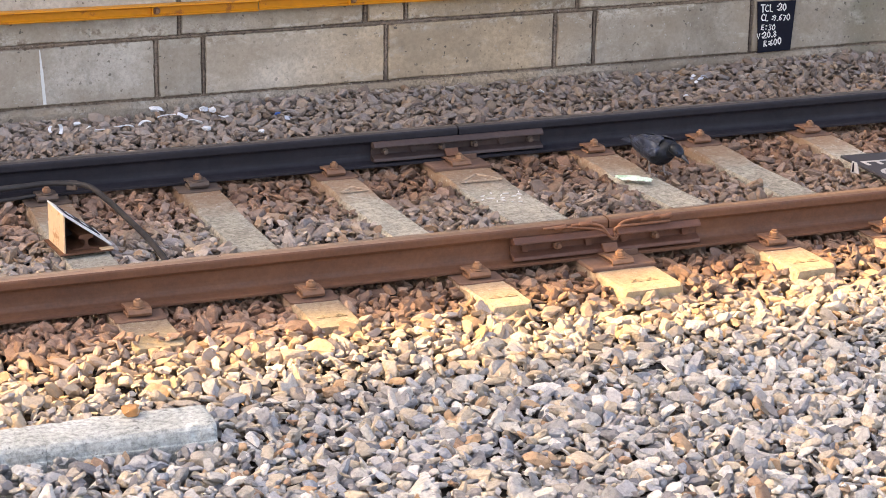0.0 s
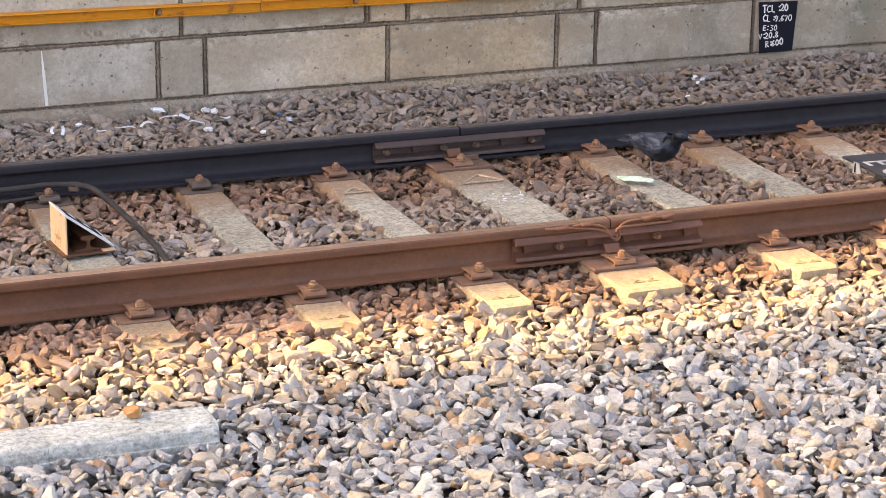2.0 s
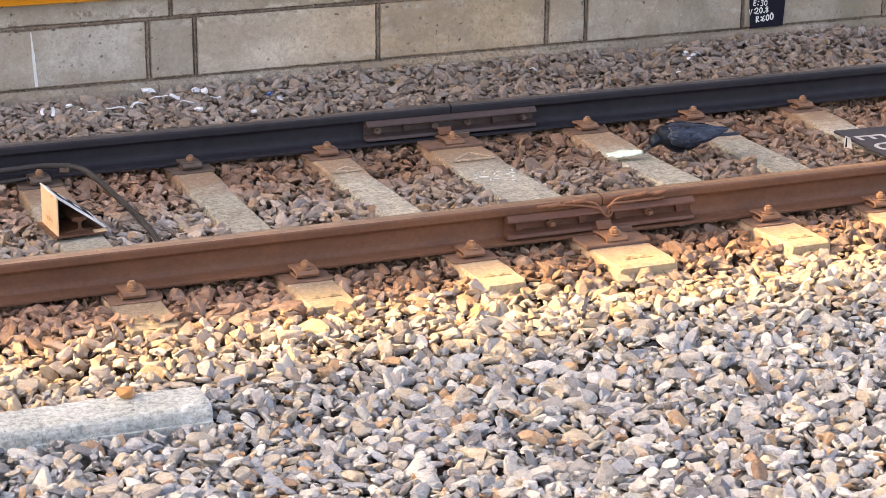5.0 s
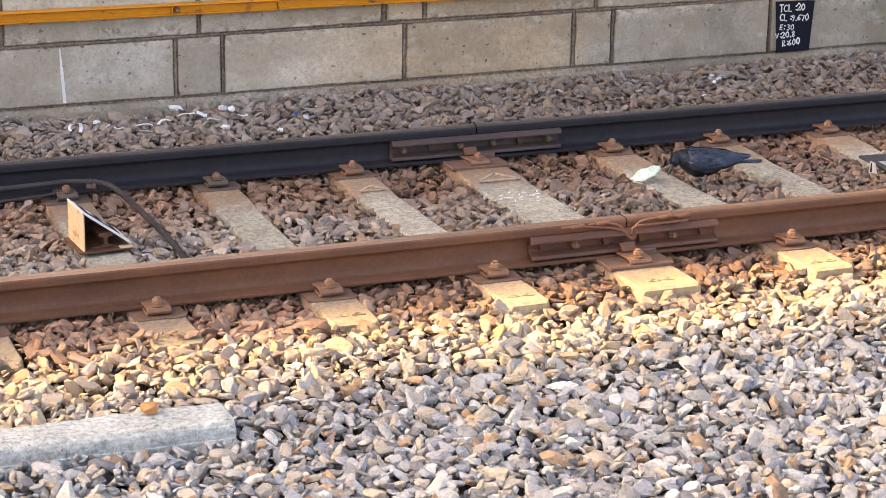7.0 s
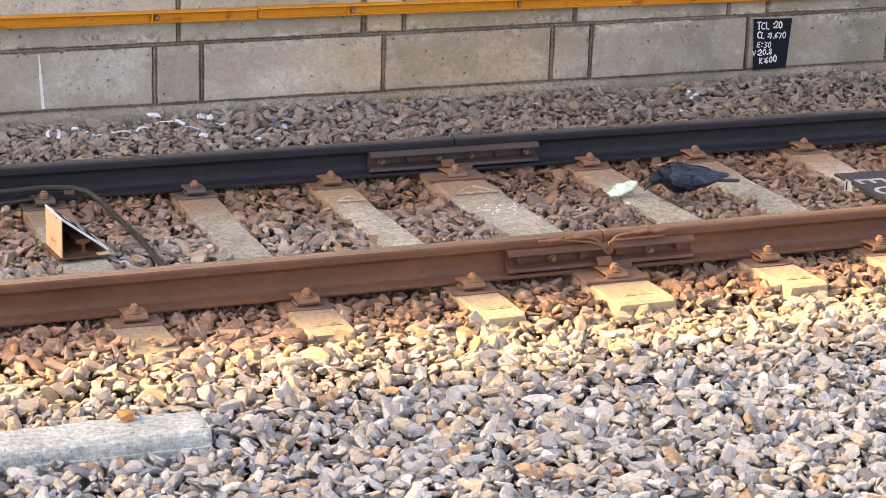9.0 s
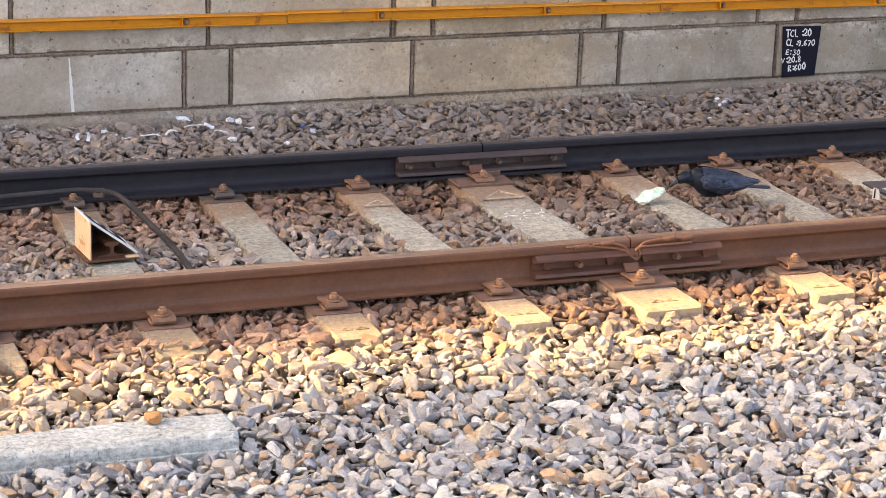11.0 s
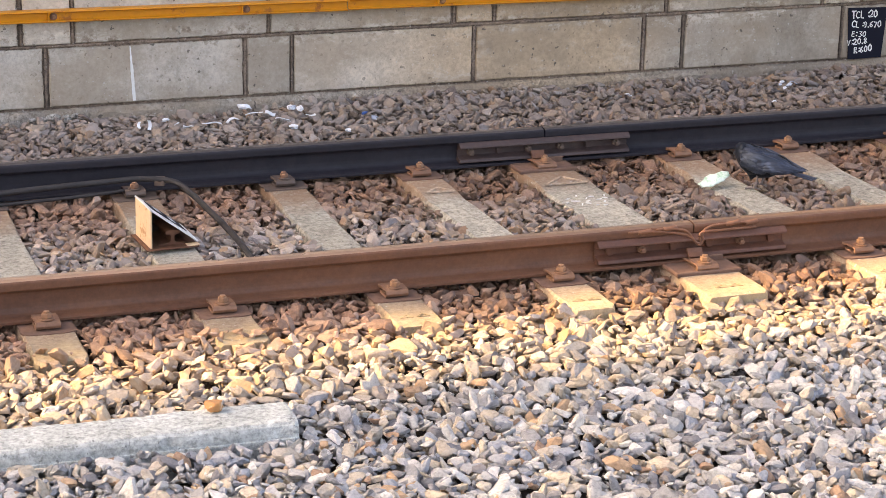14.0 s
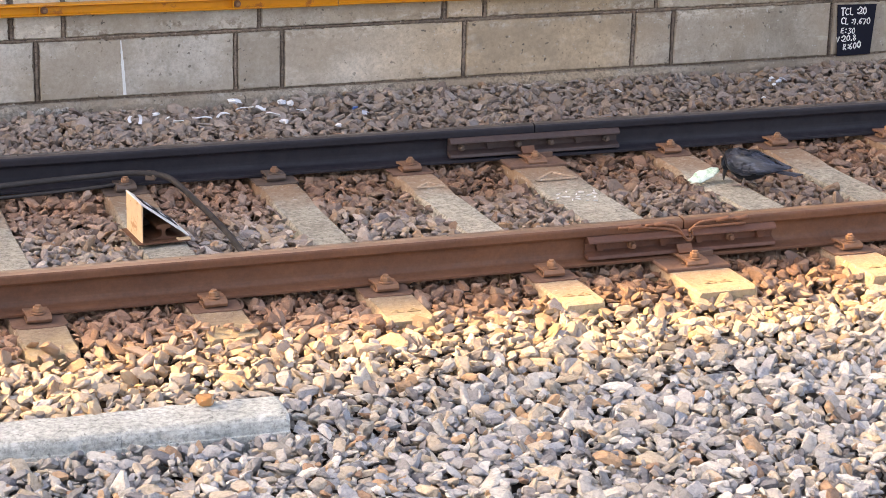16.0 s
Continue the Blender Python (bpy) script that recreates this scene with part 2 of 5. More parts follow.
KERB = concrete("kerb_concrete", (0.605, 0.65, 0.64), (0.41, 0.44, 0.42), 0.65, pits=0.8)
RAIL_RUST = rusty("rusty_rail", (0.185, 0.077, 0.038), (0.11, 0.046, 0.025), 0.62)
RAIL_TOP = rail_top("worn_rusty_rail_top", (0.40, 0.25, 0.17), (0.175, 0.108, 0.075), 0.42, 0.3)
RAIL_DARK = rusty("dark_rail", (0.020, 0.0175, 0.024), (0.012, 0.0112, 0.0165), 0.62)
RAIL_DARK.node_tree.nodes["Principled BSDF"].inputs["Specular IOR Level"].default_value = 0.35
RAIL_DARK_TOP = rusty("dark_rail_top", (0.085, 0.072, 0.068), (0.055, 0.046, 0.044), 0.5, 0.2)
# paler bands that paint the bright highlight line along the rail heads
RAIL_SHINE = rail_top("rail_highlight_band", (0.54, 0.38, 0.27), (0.29, 0.19, 0.135), 0.36, 0.5)
RAIL_DARK_SHINE = rusty("dark_rail_highlight_band", (0.17, 0.155, 0.155), (0.10, 0.09, 0.09), 0.36, 0.5)
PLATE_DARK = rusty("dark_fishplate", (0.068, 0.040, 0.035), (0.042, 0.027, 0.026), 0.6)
PLATE_RUST = rusty("rusty_fishplate", (0.155, 0.062, 0.036), (0.085, 0.036, 0.024), 0.6)
CLIP = rusty("rusty_clip", (0.27, 0.14, 0.08), (0.17, 0.085, 0.055), 0.7)
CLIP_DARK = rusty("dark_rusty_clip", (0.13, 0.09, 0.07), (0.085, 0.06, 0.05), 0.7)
PALE = concrete("pale_mould_mark", (0.62, 0.47, 0.35), (0.50, 0.37, 0.27), 0.5)
MARK = concrete("tan_mould_mark", (0.48, 0.37, 0.22), (0.40, 0.30, 0.18), 0.5)
DUSTY = painted("dusty_black_board", (0.045, 0.043, 0.05), (0.10, 0.085, 0.075), 0.6, 0.7)
DULL_WHITE = painted("dusty_white_letters", (0.50, 0.48, 0.47), (0.30, 0.27, 0.25), 0.6, 0.7)
PAD = rusty("rust_caked_pad", (0.19, 0.105, 0.073), (0.12, 0.066, 0.046), 0.85)
BOLT = rusty("rusty_bolt", (0.33, 0.18, 0.10), (0.23, 0.12, 0.07), 0.7)
COPPER = rusty("bond_wire_copper", (0.25, 0.11, 0.06), (0.16, 0.075, 0.045), 0.6)
YELLOW = painted("yellow_paint", (0.64, 0.235, 0.006), (0.34, 0.10, 0.014), 0.57, 0.40)
BLACK = painted("black_paint", (0.008, 0.009, 0.018), (0.04, 0.037, 0.045), 0.68, 0.6, gloss=0.15)
WHITE = painted("white_paint", (0.78, 0.78, 0.76), (0.6, 0.58, 0.55), 0.62, 0.5)
# rusting white paint, its orange partly warm sun put into the colour
CREAM = painted("sun_warmed_rusting_white", (0.86, 0.60, 0.37), (0.55, 0.24, 0.09), 0.545, 0.5, 14)
RUBBER = rusty("black_cable_rubber", (0.020, 0.018, 0.019), (0.038, 0.033, 0.032), 0.72)
PLASTIC = painted("white_plastic", (0.80, 0.82, 0.85), (0.6, 0.62, 0.66), 0.66, 0.35)
BLUE = painted("blue_plastic", (0.05, 0.15, 0.45), (0.1, 0.2, 0.4), 0.66, 0.4)
WRAP = painted("pale_green_wrapper", (0.42, 0.68, 0.47), (0.76, 0.88, 0.77), 0.43, 0.4, 24)
BRICKY = painted("orange_stone", (0.52, 0.25, 0.10), (0.66, 0.55, 0.44), 0.58, 0.9, 30)
ASPHALT = concrete("platform_asphalt", (0.075, 0.072, 0.07), (0.05, 0.048, 0.047), 0.6)
FACADE = concrete("far_render", (0.40, 0.38, 0.36), (0.34, 0.32, 0.30), 0.3)


# ---- building helpers ----
def mesh_of(name, bm, material, smooth=False):
    me = bpy.data.meshes.new(name)
    bmesh.ops.recalc_face_normals(bm, faces=bm.faces)
    bm.to_mesh(me)
    bm.free()
    me.materials.append(material)
    if smooth:
        me.shade_smooth()
    return me


def part(name, bm, material, parent=None, label="", smooth=False, m=None):
    """Links a bmesh as one mesh object, under a thing or a part if one is given."""
    ob = new(name, mesh_of(name, bm, material, smooth))
    ob.parent = parent
    if m is not None:
        ob.matrix_basis = m
    return tagged(ob, label) if label else ob


def box(x0, x1, y0, y1, z0, z1, bevel=0.0, rough=0.0, seg=1):
    bm = bmesh.new()
    bmesh.ops.create_cube(bm, size=1, matrix=Matrix.LocRotScale(((x0 + x1) / 2, (y0 + y1) / 2, (z0 + z1) / 2), None, (x1 - x0, y1 - y0, z1 - z0)))
    if bevel:
        bmesh.ops.bevel(bm, geom=bm.edges[:], offset=bevel, segments=seg, affect="EDGES", profile=0.6)
    if rough:
        for v in bm.verts:
            v.co += Vector(noise.noise_vector(v.co * 9.0)) * rough
    return bm


def extrude(profile, a, b, axis=0, bevel=0.0):
    """A prism: profile's points lie across the axis, which runs from a to b."""
    bm = bmesh.new()

    def at(p, s):
        q = list(p)
        q.insert(axis, s)
        return bm.verts.new(q)

    ends = [[at(p, s) for p in profile] for s in (a, b)]
    bm.faces.new(ends[0]), bm.faces.new(ends[1][::-1])
    for i in range(len(profile)):
        j = (i + 1) % len(profile)
        bm.faces.new((ends[0][i], ends[1][i], ends[1][j], ends[0][j]))
    if bevel:
        bmesh.ops.bevel(bm, geom=bm.edges[:], offset=bevel, segments=1, affect="EDGES")
    return bm


def cylinder(r, h, m=None, seg=16, r2=None, bevel=0.0):
    bm = bmesh.new()
    bmesh.ops.create_cone(bm, cap_ends=True, segments=seg, radius1=r, radius2=r if r2 is None else r2, depth=h, matrix=m or Matrix())
    if bevel:
        bmesh.ops.bevel(bm, geom=bm.edges[:], offset=bevel, segments=1, affect="EDGES")
    return bm


def join(*many):
    out = bmesh.new()
    for bm in many:
        me = bpy.data.meshes.new("join")
        bm.to_mesh(me)
        bm.free()
        out.from_mesh(me)
        bpy.data.meshes.remove(me)
    return out


def tube(points, r, seg=10, steps=6):
    """A round bar along a smooth line through the points."""
    pts = [Vector(p) for p in points]
    line = []
    for i in range(len(pts) - 1):
        p0, p1, p2, p3 = pts[max(i - 1, 0)], pts[i], pts[i + 1], pts[min(i + 2, len(pts) - 1)]
        for k in range(steps):
            u = k / steps
            line.append(0.5 * (2 * p1 + (p2 - p0) * u + (2 * p0 - 5 * p1 + 4 * p2 - p3) * u * u + (3 * p1 - p0 - 3 * p2 + p3) * u ** 3))
    line.append(pts[-1])
    bm = bmesh.new()
    rings = []
    for i, p in enumerate(line):
        d = (line[min(i + 1, len(line) - 1)] - line[max(i - 1, 0)]).normalized()
        q = d.to_track_quat("Z", "Y")
        rings.append([bm.verts.new(p + q @ Vector((r * math.cos(a), r * math.sin(a), 0))) for a in (2 * math.pi * k / seg for k in range(seg))])
    for a, b in zip(rings, rings[1:]):
        for k in range(seg):
            bm.faces.new((a[k], a[(k + 1) % seg], b[(k + 1) % seg], b[k]))
    bm.faces.new(rings[0][::-1]), bm.faces.new(rings[-1])
    return bm


def empty(name, m, label="", category="", group="", kind=""):
    ob = new(name)
    ob.empty_display_size = 0.1
    ob.matrix_basis = m
    return tagged(ob, label, category, group, kind)


def lettering(name, text, size, material, parent, m, depth=0.0015, bold=0.02):
    cu = bpy.data.curves.new(name, "FONT")
    cu.body, cu.size, cu.extrude, cu.offset = text, size, depth, size * bold
    ob = bpy.data.objects.new(name, cu)
    scene.collection.objects.link(ob)
    me = bpy.data.meshes.new_from_object(ob.evaluated_get(bpy.context.evaluated_depsgraph_get()))
    bpy.data.objects.remove(ob)
    me.materials.append(material)
    out = new(name, me)
    out.parent, out.matrix_basis = parent, m
    return out


# ---- the plan, in metres: x along the track, y across it, z up from the sleepers' tops ----
GAUGE = 1.5          # between the rails' centre lines
JOINT, FAR_JOINT = 3.126, 3.132   # where the rails are joined
WALL_Y = 2.854
SLEEPERS = [         # near bolt's x, far bolt's x, width of the top, lift
    (-0.61, -0.60, 0.18, 0.0), (0.02, 0.02, 0.18, 0.0), (0.637, 0.640, 0.18, 0.0), (1.254, 1.260, 0.187, 0.0), (1.892, 1.903, 0.175, 0.0), (2.545, 2.516, 0.172, 0.0),
    (3.122, 3.092, 0.255, 0.0), (3.820, 3.774, 0.188, 0.0), (4.345, 4.325, 0.182, 0.0), (4.935, 4.918, 0.182, 0.0), (5.56, 5.55, 0.18, 0.0), (6.2, 6.19, 0.18, 0.0), (6.84, 6.83, 0.18, 0.0),
]
SLEEPERS = [(-0.61 - 0.63 * k, -0.60 - 0.63 * k, 0.18, 0.0) for k in range(9, 0, -1)] + SLEEPERS + [(6.84 + 0.64 * k, 6.83 + 0.64 * k, 0.18, 0.0) for k in range(1, 11)]
JOINT_SLEEPER = 15  # the wide one under the joint
END_Y, FAR_END_Y = -0.42, 1.95


def sleeper_at(n, y):
    """The sleeper's middle at that y."""
    a, b, *_ = SLEEPERS[n]
    return a + (b - a) * (y + 0.1) / GAUGE


# ---- ground, platforms, and an unseen wall and roof added to shade the track ----
ground = new("ground", mesh_of("ground", box(-300, 300, -300, 300, -0.6, -0.15), EARTH))
tagged(ground, "dark gritty trackbed ground under the stones", "ground", kind="structure")
platform = new("platform_north", mesh_of("platform_north", box(-30, 40, WALL_Y + 0.05, 8.0, -0.5, 1.05), FACADE))
tagged(platform, "raised concrete station platform behind the block wall", "platform", kind="structure")
platform_s = new("platform_south", mesh_of("platform_south", box(-30, 40, -16.0, -4.7, -0.5, 0.72), ASPHALT))
tagged(platform_s, "raised concrete station platform facing the track", "platform", kind="structure")
# unseen wall, placed so its shadow covers the track
back = new("wall_station", mesh_of("wall_station", box(-50, 50, -0.15, 0.15, 1.05, 6.13), FACADE))
back.matrix_basis = pose(-6.9, 5.0, 0, 0, 0, 5.0)
tagged(back, "plain unseen wall added to shade the track", "wall", kind="structure")
# unseen slab on added posts, which ends the sunny band toward the foreground
roof = new("roof_station", mesh_of("roof_station", box(-60, 50, 3.2, 5.05, 6.95, 7.1), FACADE))
tagged(roof, "flat unseen roof slab added to shade the foreground stones", "roof", kind="structure")
for px in (-34, -22, -10, 14, 26):
    post = new("roof_post", mesh_of("roof_post", box(px - 0.12, px + 0.12, 4.2, 4.44, 1.05, 6.95, 0.02), FACADE))
    tagged(post, "plain post added under the unseen roof slab", "post", "posts of the station roof", kind="structure")


# ---- the platform wall: courses of concrete blocks ----
def worn_block(x0, x1, z0, z1, proud, rnd):
    """A cast block with chipped, uneven edges."""
    nx, nz = max(2, int((x1 - x0) / 0.014)), max(2, int((z1 - z0) / 0.014))
    line = [(x0 + (x1 - x0) * i / nx, z0) for i in range(nx)] + [(x1, z0 + (z1 - z0) * i / nz) for i in range(nz)]
    line += [(x1 - (x1 - x0) * i / nx, z1) for i in range(nx)] + [(x0, z1 - (z1 - z0) * i / nz) for i in range(nz)]
    mx, mz = (x0 + x1) / 2, (z0 + z1) / 2
    bm = bmesh.new()
    rings = []
    chips = [abs(rnd.gauss(0, 0.0013)) + (rnd.uniform(0.002, 0.005) if rnd.random() < 0.06 else 0) + 0.007 * max(0.0, noise.noise(Vector((x * 7, z * 7, 0.4))) - 0.15) for x, z in line]
    for depth, inset in ((0.03, 0.0), (0.006, 0.0), (0.0, 0.005)):
        ring = []
        for (x, z), chip in zip(line, chips):
            d = inset + chip
            dx = d if x <= x0 + 1e-6 else (-d if x >= x1 - 1e-6 else 0)
            dz = d if z <= z0 + 1e-6 else (-d if z >= z1 - 1e-6 else 0)
            ring.append(bm.verts.new((x + dx, WALL_Y - proud + depth, z + dz)))
        rings.append(ring)
    n = len(line)
    for p, q in zip(rings, rings[1:]):
        for k in range(n):
            bm.faces.new((p[k], p[(k + 1) % n], q[(k + 1) % n], q[k]))
    bm.faces.new(rings[-1])
    return bm


def mortar_bead(p, q, half, rnd):
    """A smeared line of mortar between two places on the wall's face, slightly behind the blocks."""
    (x0, z0), (x1, z1) = p, q
    n = max(3, int(math.hypot(x1 - x0, z1 - z0) / 0.02))
    up = abs(z1 - z0) > abs(x1 - x0)
    bm = bmesh.new()
    rows = []
    for i in range(n + 1):
        x, z = x0 + (x1 - x0) * i / n, z0 + (z1 - z0) * i / n
        a, b = half * rnd.uniform(0.72, 1.12), half * rnd.uniform(0.72, 1.12)
        face = WALL_Y + 0.003 + 0.004 * noise.noise(Vector((x * 6, z * 6, 2.0)))
        row = [(-a, 0.014), (-0.8 * a, face - WALL_Y), (0.0, face - WALL_Y - 0.0015), (0.8 * b, face - WALL_Y), (b, 0.014)]
        rows.append([bm.verts.new((x + d, WALL_Y + y, z) if up else (x, WALL_Y + y, z + d)) for d, y in row])
    for a, b in zip(rows, rows[1:]):
        for k in range(4):
            bm.faces.new((a[k], b[k], b[k + 1], a[k + 1]))
    return bm


def block_wall():
    wall = new("wall_north", mesh_of("wall_north", box(-8.0, 15.0, WALL_Y + 0.012, WALL_Y + 0.06, -0.3, 1.05), MORTAR))
    tagged(wall, "weathered grey concrete block wall with dark mortar joints", "wall", kind="structure")
    bm = bmesh.new()
    strips = []
    for i in range(1151):
        x = -8.0 + 0.02 * i
        lump = noise.noise(Vector((x * 3.1, 0.3, 0.7)))
        fine = noise.noise(Vector((x * 13.0, 4.3, 0.2)))
        y = WALL_Y - 0.016 - 0.014 * lump
        bite = max(0.0, noise.noise(Vector((x * 5.3, 9.1, 3.3))) - 0.1)
        strips.append([bm.verts.new(v) for v in ((x, y - 0.012, -0.2), (x, y - 0.012 * fine, 0.008 + 0.012 * fine - 0.02 * bite), (x, y + 0.008 + 0.03 * bite, 0.030 + 0.006 * fine + 0.006 * lump - 0.03 * bite), (x, WALL_Y + 0.011, 0.036 + 0.004 * fine))])
    for p, q in zip(strips, strips[1:]):
        for k in range(3):
            bm.faces.new((p[k], q[k], q[k + 1], p[k + 1]))
    for x, z, r in ((1.122, -0.005, 0.027), (1.173, 0.007, 0.031), (1.234, -0.001, 0.027), (1.275, 0.009, 0.021), (1.071, 0.001, 0.019), (1.203, -0.017, 0.031)):
        spat = bmesh.new()
        bmesh.ops.create_icosphere(spat, subdivisions=3, radius=1)
        for v in spat.verts:
            v.co *= 1 + 0.55 * noise.noise(v.co * 2.2 + Vector((x * 9, z * 50, 0)))
            v.co = Vector((x + v.co.x * r, WALL_Y - 0.034 + v.co.y * 0.010, z + v.co.z * r * 0.6))
        part("lime_crust", spat, CRUST, wall, "pale lime crust on the footing")
    part("footing", bm, FOOTING, wall, "rough concrete footing along the wall's base")
    rnd = random.Random(4)
    rows = [
        (0.046, 0.337, [-1.497, -0.632, 0.205, 1.152, 2.122, 2.360, 3.318, 4.266, 4.493, 5.448, 6.359, 7.371, 8.381, 9.635]),
        (0.349, 0.667, [-1.491, -0.706, 0.139, 1.040, 1.284, 2.242, 3.207, 3.425, 4.388, 5.315, 5.558, 6.590, 7.587, 8.599, 9.626]),
        (0.684, 1.065, [-1.484, -0.354, 0.544, 1.506, 2.481, 3.471, 4.422, 5.386, 6.365, 7.357, 8.477, 9.614]),
    ]
    bead = random.Random(21)
    for row, (z0, z1, joints) in enumerate(rows):
        joints = [joints[0] - 0.955 * k for k in range(7, 0, -1)] + joints + [joints[-1] + 0.955 * k for k in range(1, 7)]
        for a, b in zip(joints, joints[1:]):
            part("block", worn_block(a + rnd.uniform(0.009, 0.014), b - rnd.uniform(0.009, 0.014), z0 + rnd.uniform(0.0, 0.005), z1 - rnd.uniform(0.0, 0.005), rnd.uniform(0.0, 0.005), rnd), WALL, wall)
        # mortar: upright beads between the blocks, and one long uneven bead over the course
        for x in joints:
            if -1.5 < x < 8.0:
                part("mortar_joint", mortar_bead((x, z0 + 0.004), (x, z1 - 0.004), bead.uniform(0.006, 0.010), bead), MORTAR, wall)
        if row < 2:
            top = rows[row + 1][0]
            for k in range(8):
                part("mortar_joint", mortar_bead((-1.5 + 1.15 * k, (z1 + top) / 2), (-0.36 + 1.15 * k, (z1 + top) / 2), (top - z1) / 2 + 0.001, bead), MORTAR, wall)
    wall.matrix_basis = pose(3.3, 0, 0.19) @ pose(0, 0, 0, 0, -0.26, 0) @ pose(-3.3, 0, -0.19)
    # a run of white paint down one block
    rnd = random.Random(9)
    sides = [(1.556 + 0.015 * i / 14, 0.0025 + 0.0048 * min(1, i / 7) + rnd.uniform(-0.0012, 0.0012), 0.325 - i * 0.0190) for i in range(15)]
    bm = extrude([(x - w, z) for x, w, z in sides] + [(x + w, z) for x, w, z in sides[::-1]], WALL_Y - 0.0065, WALL_Y + 0.004, 1)
    part("paint_run", bm, WHITE, wall, "thin white run of dried paint")
    return wall


block_wall()


# ---- the yellow angle iron along the wall ----
def angle_iron(x0, x1, bolts, drop):
    ob = empty("angle_iron", pose(0, 0, 0), "yellow painted steel angle bolted along the wall", "angle iron", "yellow angles along the wall")
    y = WALL_Y - 0.006
    z = lambda x: 0.514 - 0.0045 * (x - 1.40) + drop
    prof = [(0, 0), (-0.052, 0.001), (-0.058, -0.001), (-0.060, -0.005), (-0.057, -0.008), (-0.038, -0.010), (-0.034, -0.015), (-0.034, -0.045), (-0.046, -0.049), (-0.049, -0.053), (-0.045, -0.057), (-0.028, -0.053), (-0.028, -0.008), (0, -0.007)]
    bm = bmesh.new()
    ends = [[bm.verts.new((x, y + p, z(x) + q)) for p, q in prof] for x in (x0, x1)]
    bm.faces.new(ends[0]), bm.faces.new(ends[1][::-1])
    for i in range(len(prof)):
        j = (i + 1) % len(prof)
        bm.faces.new((ends[0][i], ends[1][i], ends[1][j], ends[0][j]))
    part("angle", bm, YELLOW, ob)
    for x in bolts:
        turn = pose(x, y - 0.037, z(x) - 0.030, 92)
        washer = part("washer", cylinder(0.018, 0.006, turn, 18, bevel=0.001), COPPER, ob, "rusty round washer")
        part("bolt", cylinder(0.009, 0.016, pose(x, y - 0.046, z(x) - 0.030, 92), 6, bevel=0.001), BOLT, washer, "rusty bolt head")
        part("lug", box(x - 0.027, x - 0.022, y - 0.058, y - 0.030, z(x) - 0.050, z(x) - 0.006), YELLOW, ob)
    return ob


angle_iron(-1.195, 0.652, [-0.604, 0.241], 0.004)
angle_iron(0.657, 2.628, [1.188, 2.119], 0.0)
angle_iron(2.634, 4.691, [3.125, 4.041], 0.004)
angle_iron(4.697, 6.810, [5.067, 6.042], 0.004)
angle_iron(6.817, 9.054, [7.142, 8.148], 0.0)
angle_iron(-3.123, -1.200, [-2.551, -1.779], 0.0)


# ---- the black plate with the curve's figures ----
GLYPHS = {   # brush strokes in a box 0.6 wide and 1 high
    "T": ((0, 1, 0.6, 0.98), (0.3, 1, 0.3, 0)), "C": ((0.55, 0.9, 0.3, 1, 0.05, 0.75, 0, 0.35, 0.2, 0.02, 0.55, 0.08),), "L": ((0.05, 1, 0.05, 0.03, 0.5, 0),), ":": ((0.16, 0.74, 0.34, 0.72), (0.16, 0.24, 0.34, 0.22)),
    ".": ((0.06, 0.06, 0.2, 0.04),), "2": ((0.02, 0.8, 0.25, 1, 0.52, 0.8, 0.4, 0.45, 0, 0.02, 0.58, 0.04),), "0": ((0.3, 1, 0.04, 0.7, 0.06, 0.25, 0.3, 0, 0.54, 0.3, 0.52, 0.75, 0.3, 1),),
    "9": ((0.52, 0.75, 0.25, 0.98, 0.03, 0.75, 0.2, 0.5, 0.52, 0.7, 0.45, 0.3, 0.3, 0),), "6": ((0.48, 0.98, 0.15, 0.65, 0.03, 0.25, 0.28, 0, 0.54, 0.25, 0.3, 0.48, 0.06, 0.3),), "7": ((0.02, 0.98, 0.56, 0.95, 0.25, 0),),
    "E": ((0.5, 0.98, 0.08, 0.95, 0.06, 0.04, 0.52, 0.03), (0.08, 0.5, 0.42, 0.52)), "3": ((0.05, 0.95, 0.5, 0.92, 0.22, 0.55, 0.52, 0.35, 0.35, 0.02, 0.02, 0.08),), "V": ((0.0, 0.95, 0.25, 0.02, 0.55, 0.9),),
    "8": ((0.3, 0.52, 0.08, 0.78, 0.3, 1, 0.52, 0.78, 0.06, 0.24, 0.3, 0, 0.54, 0.24, 0.3, 0.52),), "R": ((0.06, 0, 0.08, 0.98, 0.5, 0.85, 0.42, 0.55, 0.1, 0.48, 0.55, 0),), " ": (),
}


def brushed(run, size, rnd):
    """One stroke painted by hand with a small brush: a thin ribbon with round joints."""
    bm = bmesh.new()
    pts = [Vector((size * (run[i] + rnd.uniform(-0.03, 0.03)), size * (run[i + 1] + rnd.uniform(-0.03, 0.03)), 0)) for i in range(0, len(run), 2)]
    w = size * rnd.uniform(0.085, 0.115)
    last = None
    for i, p in enumerate(pts):
        d = (pts[min(i + 1, len(pts) - 1)] - pts[max(i - 1, 0)]).normalized()
        end = -0.6 * w if i == 0 else (0.6 * w if i == len(pts) - 1 else 0.0)
        side = Vector((-d.y, d.x, 0)) * w
        pair = [bm.verts.new(p + d * end + side + Vector((0, 0, 0.0012))), bm.verts.new(p + d * end - side + Vector((0, 0, 0.0012)))]
        if last:
            bm.faces.new((last[0], pair[0], pair[1], last[1]))
        last = pair
    return bm


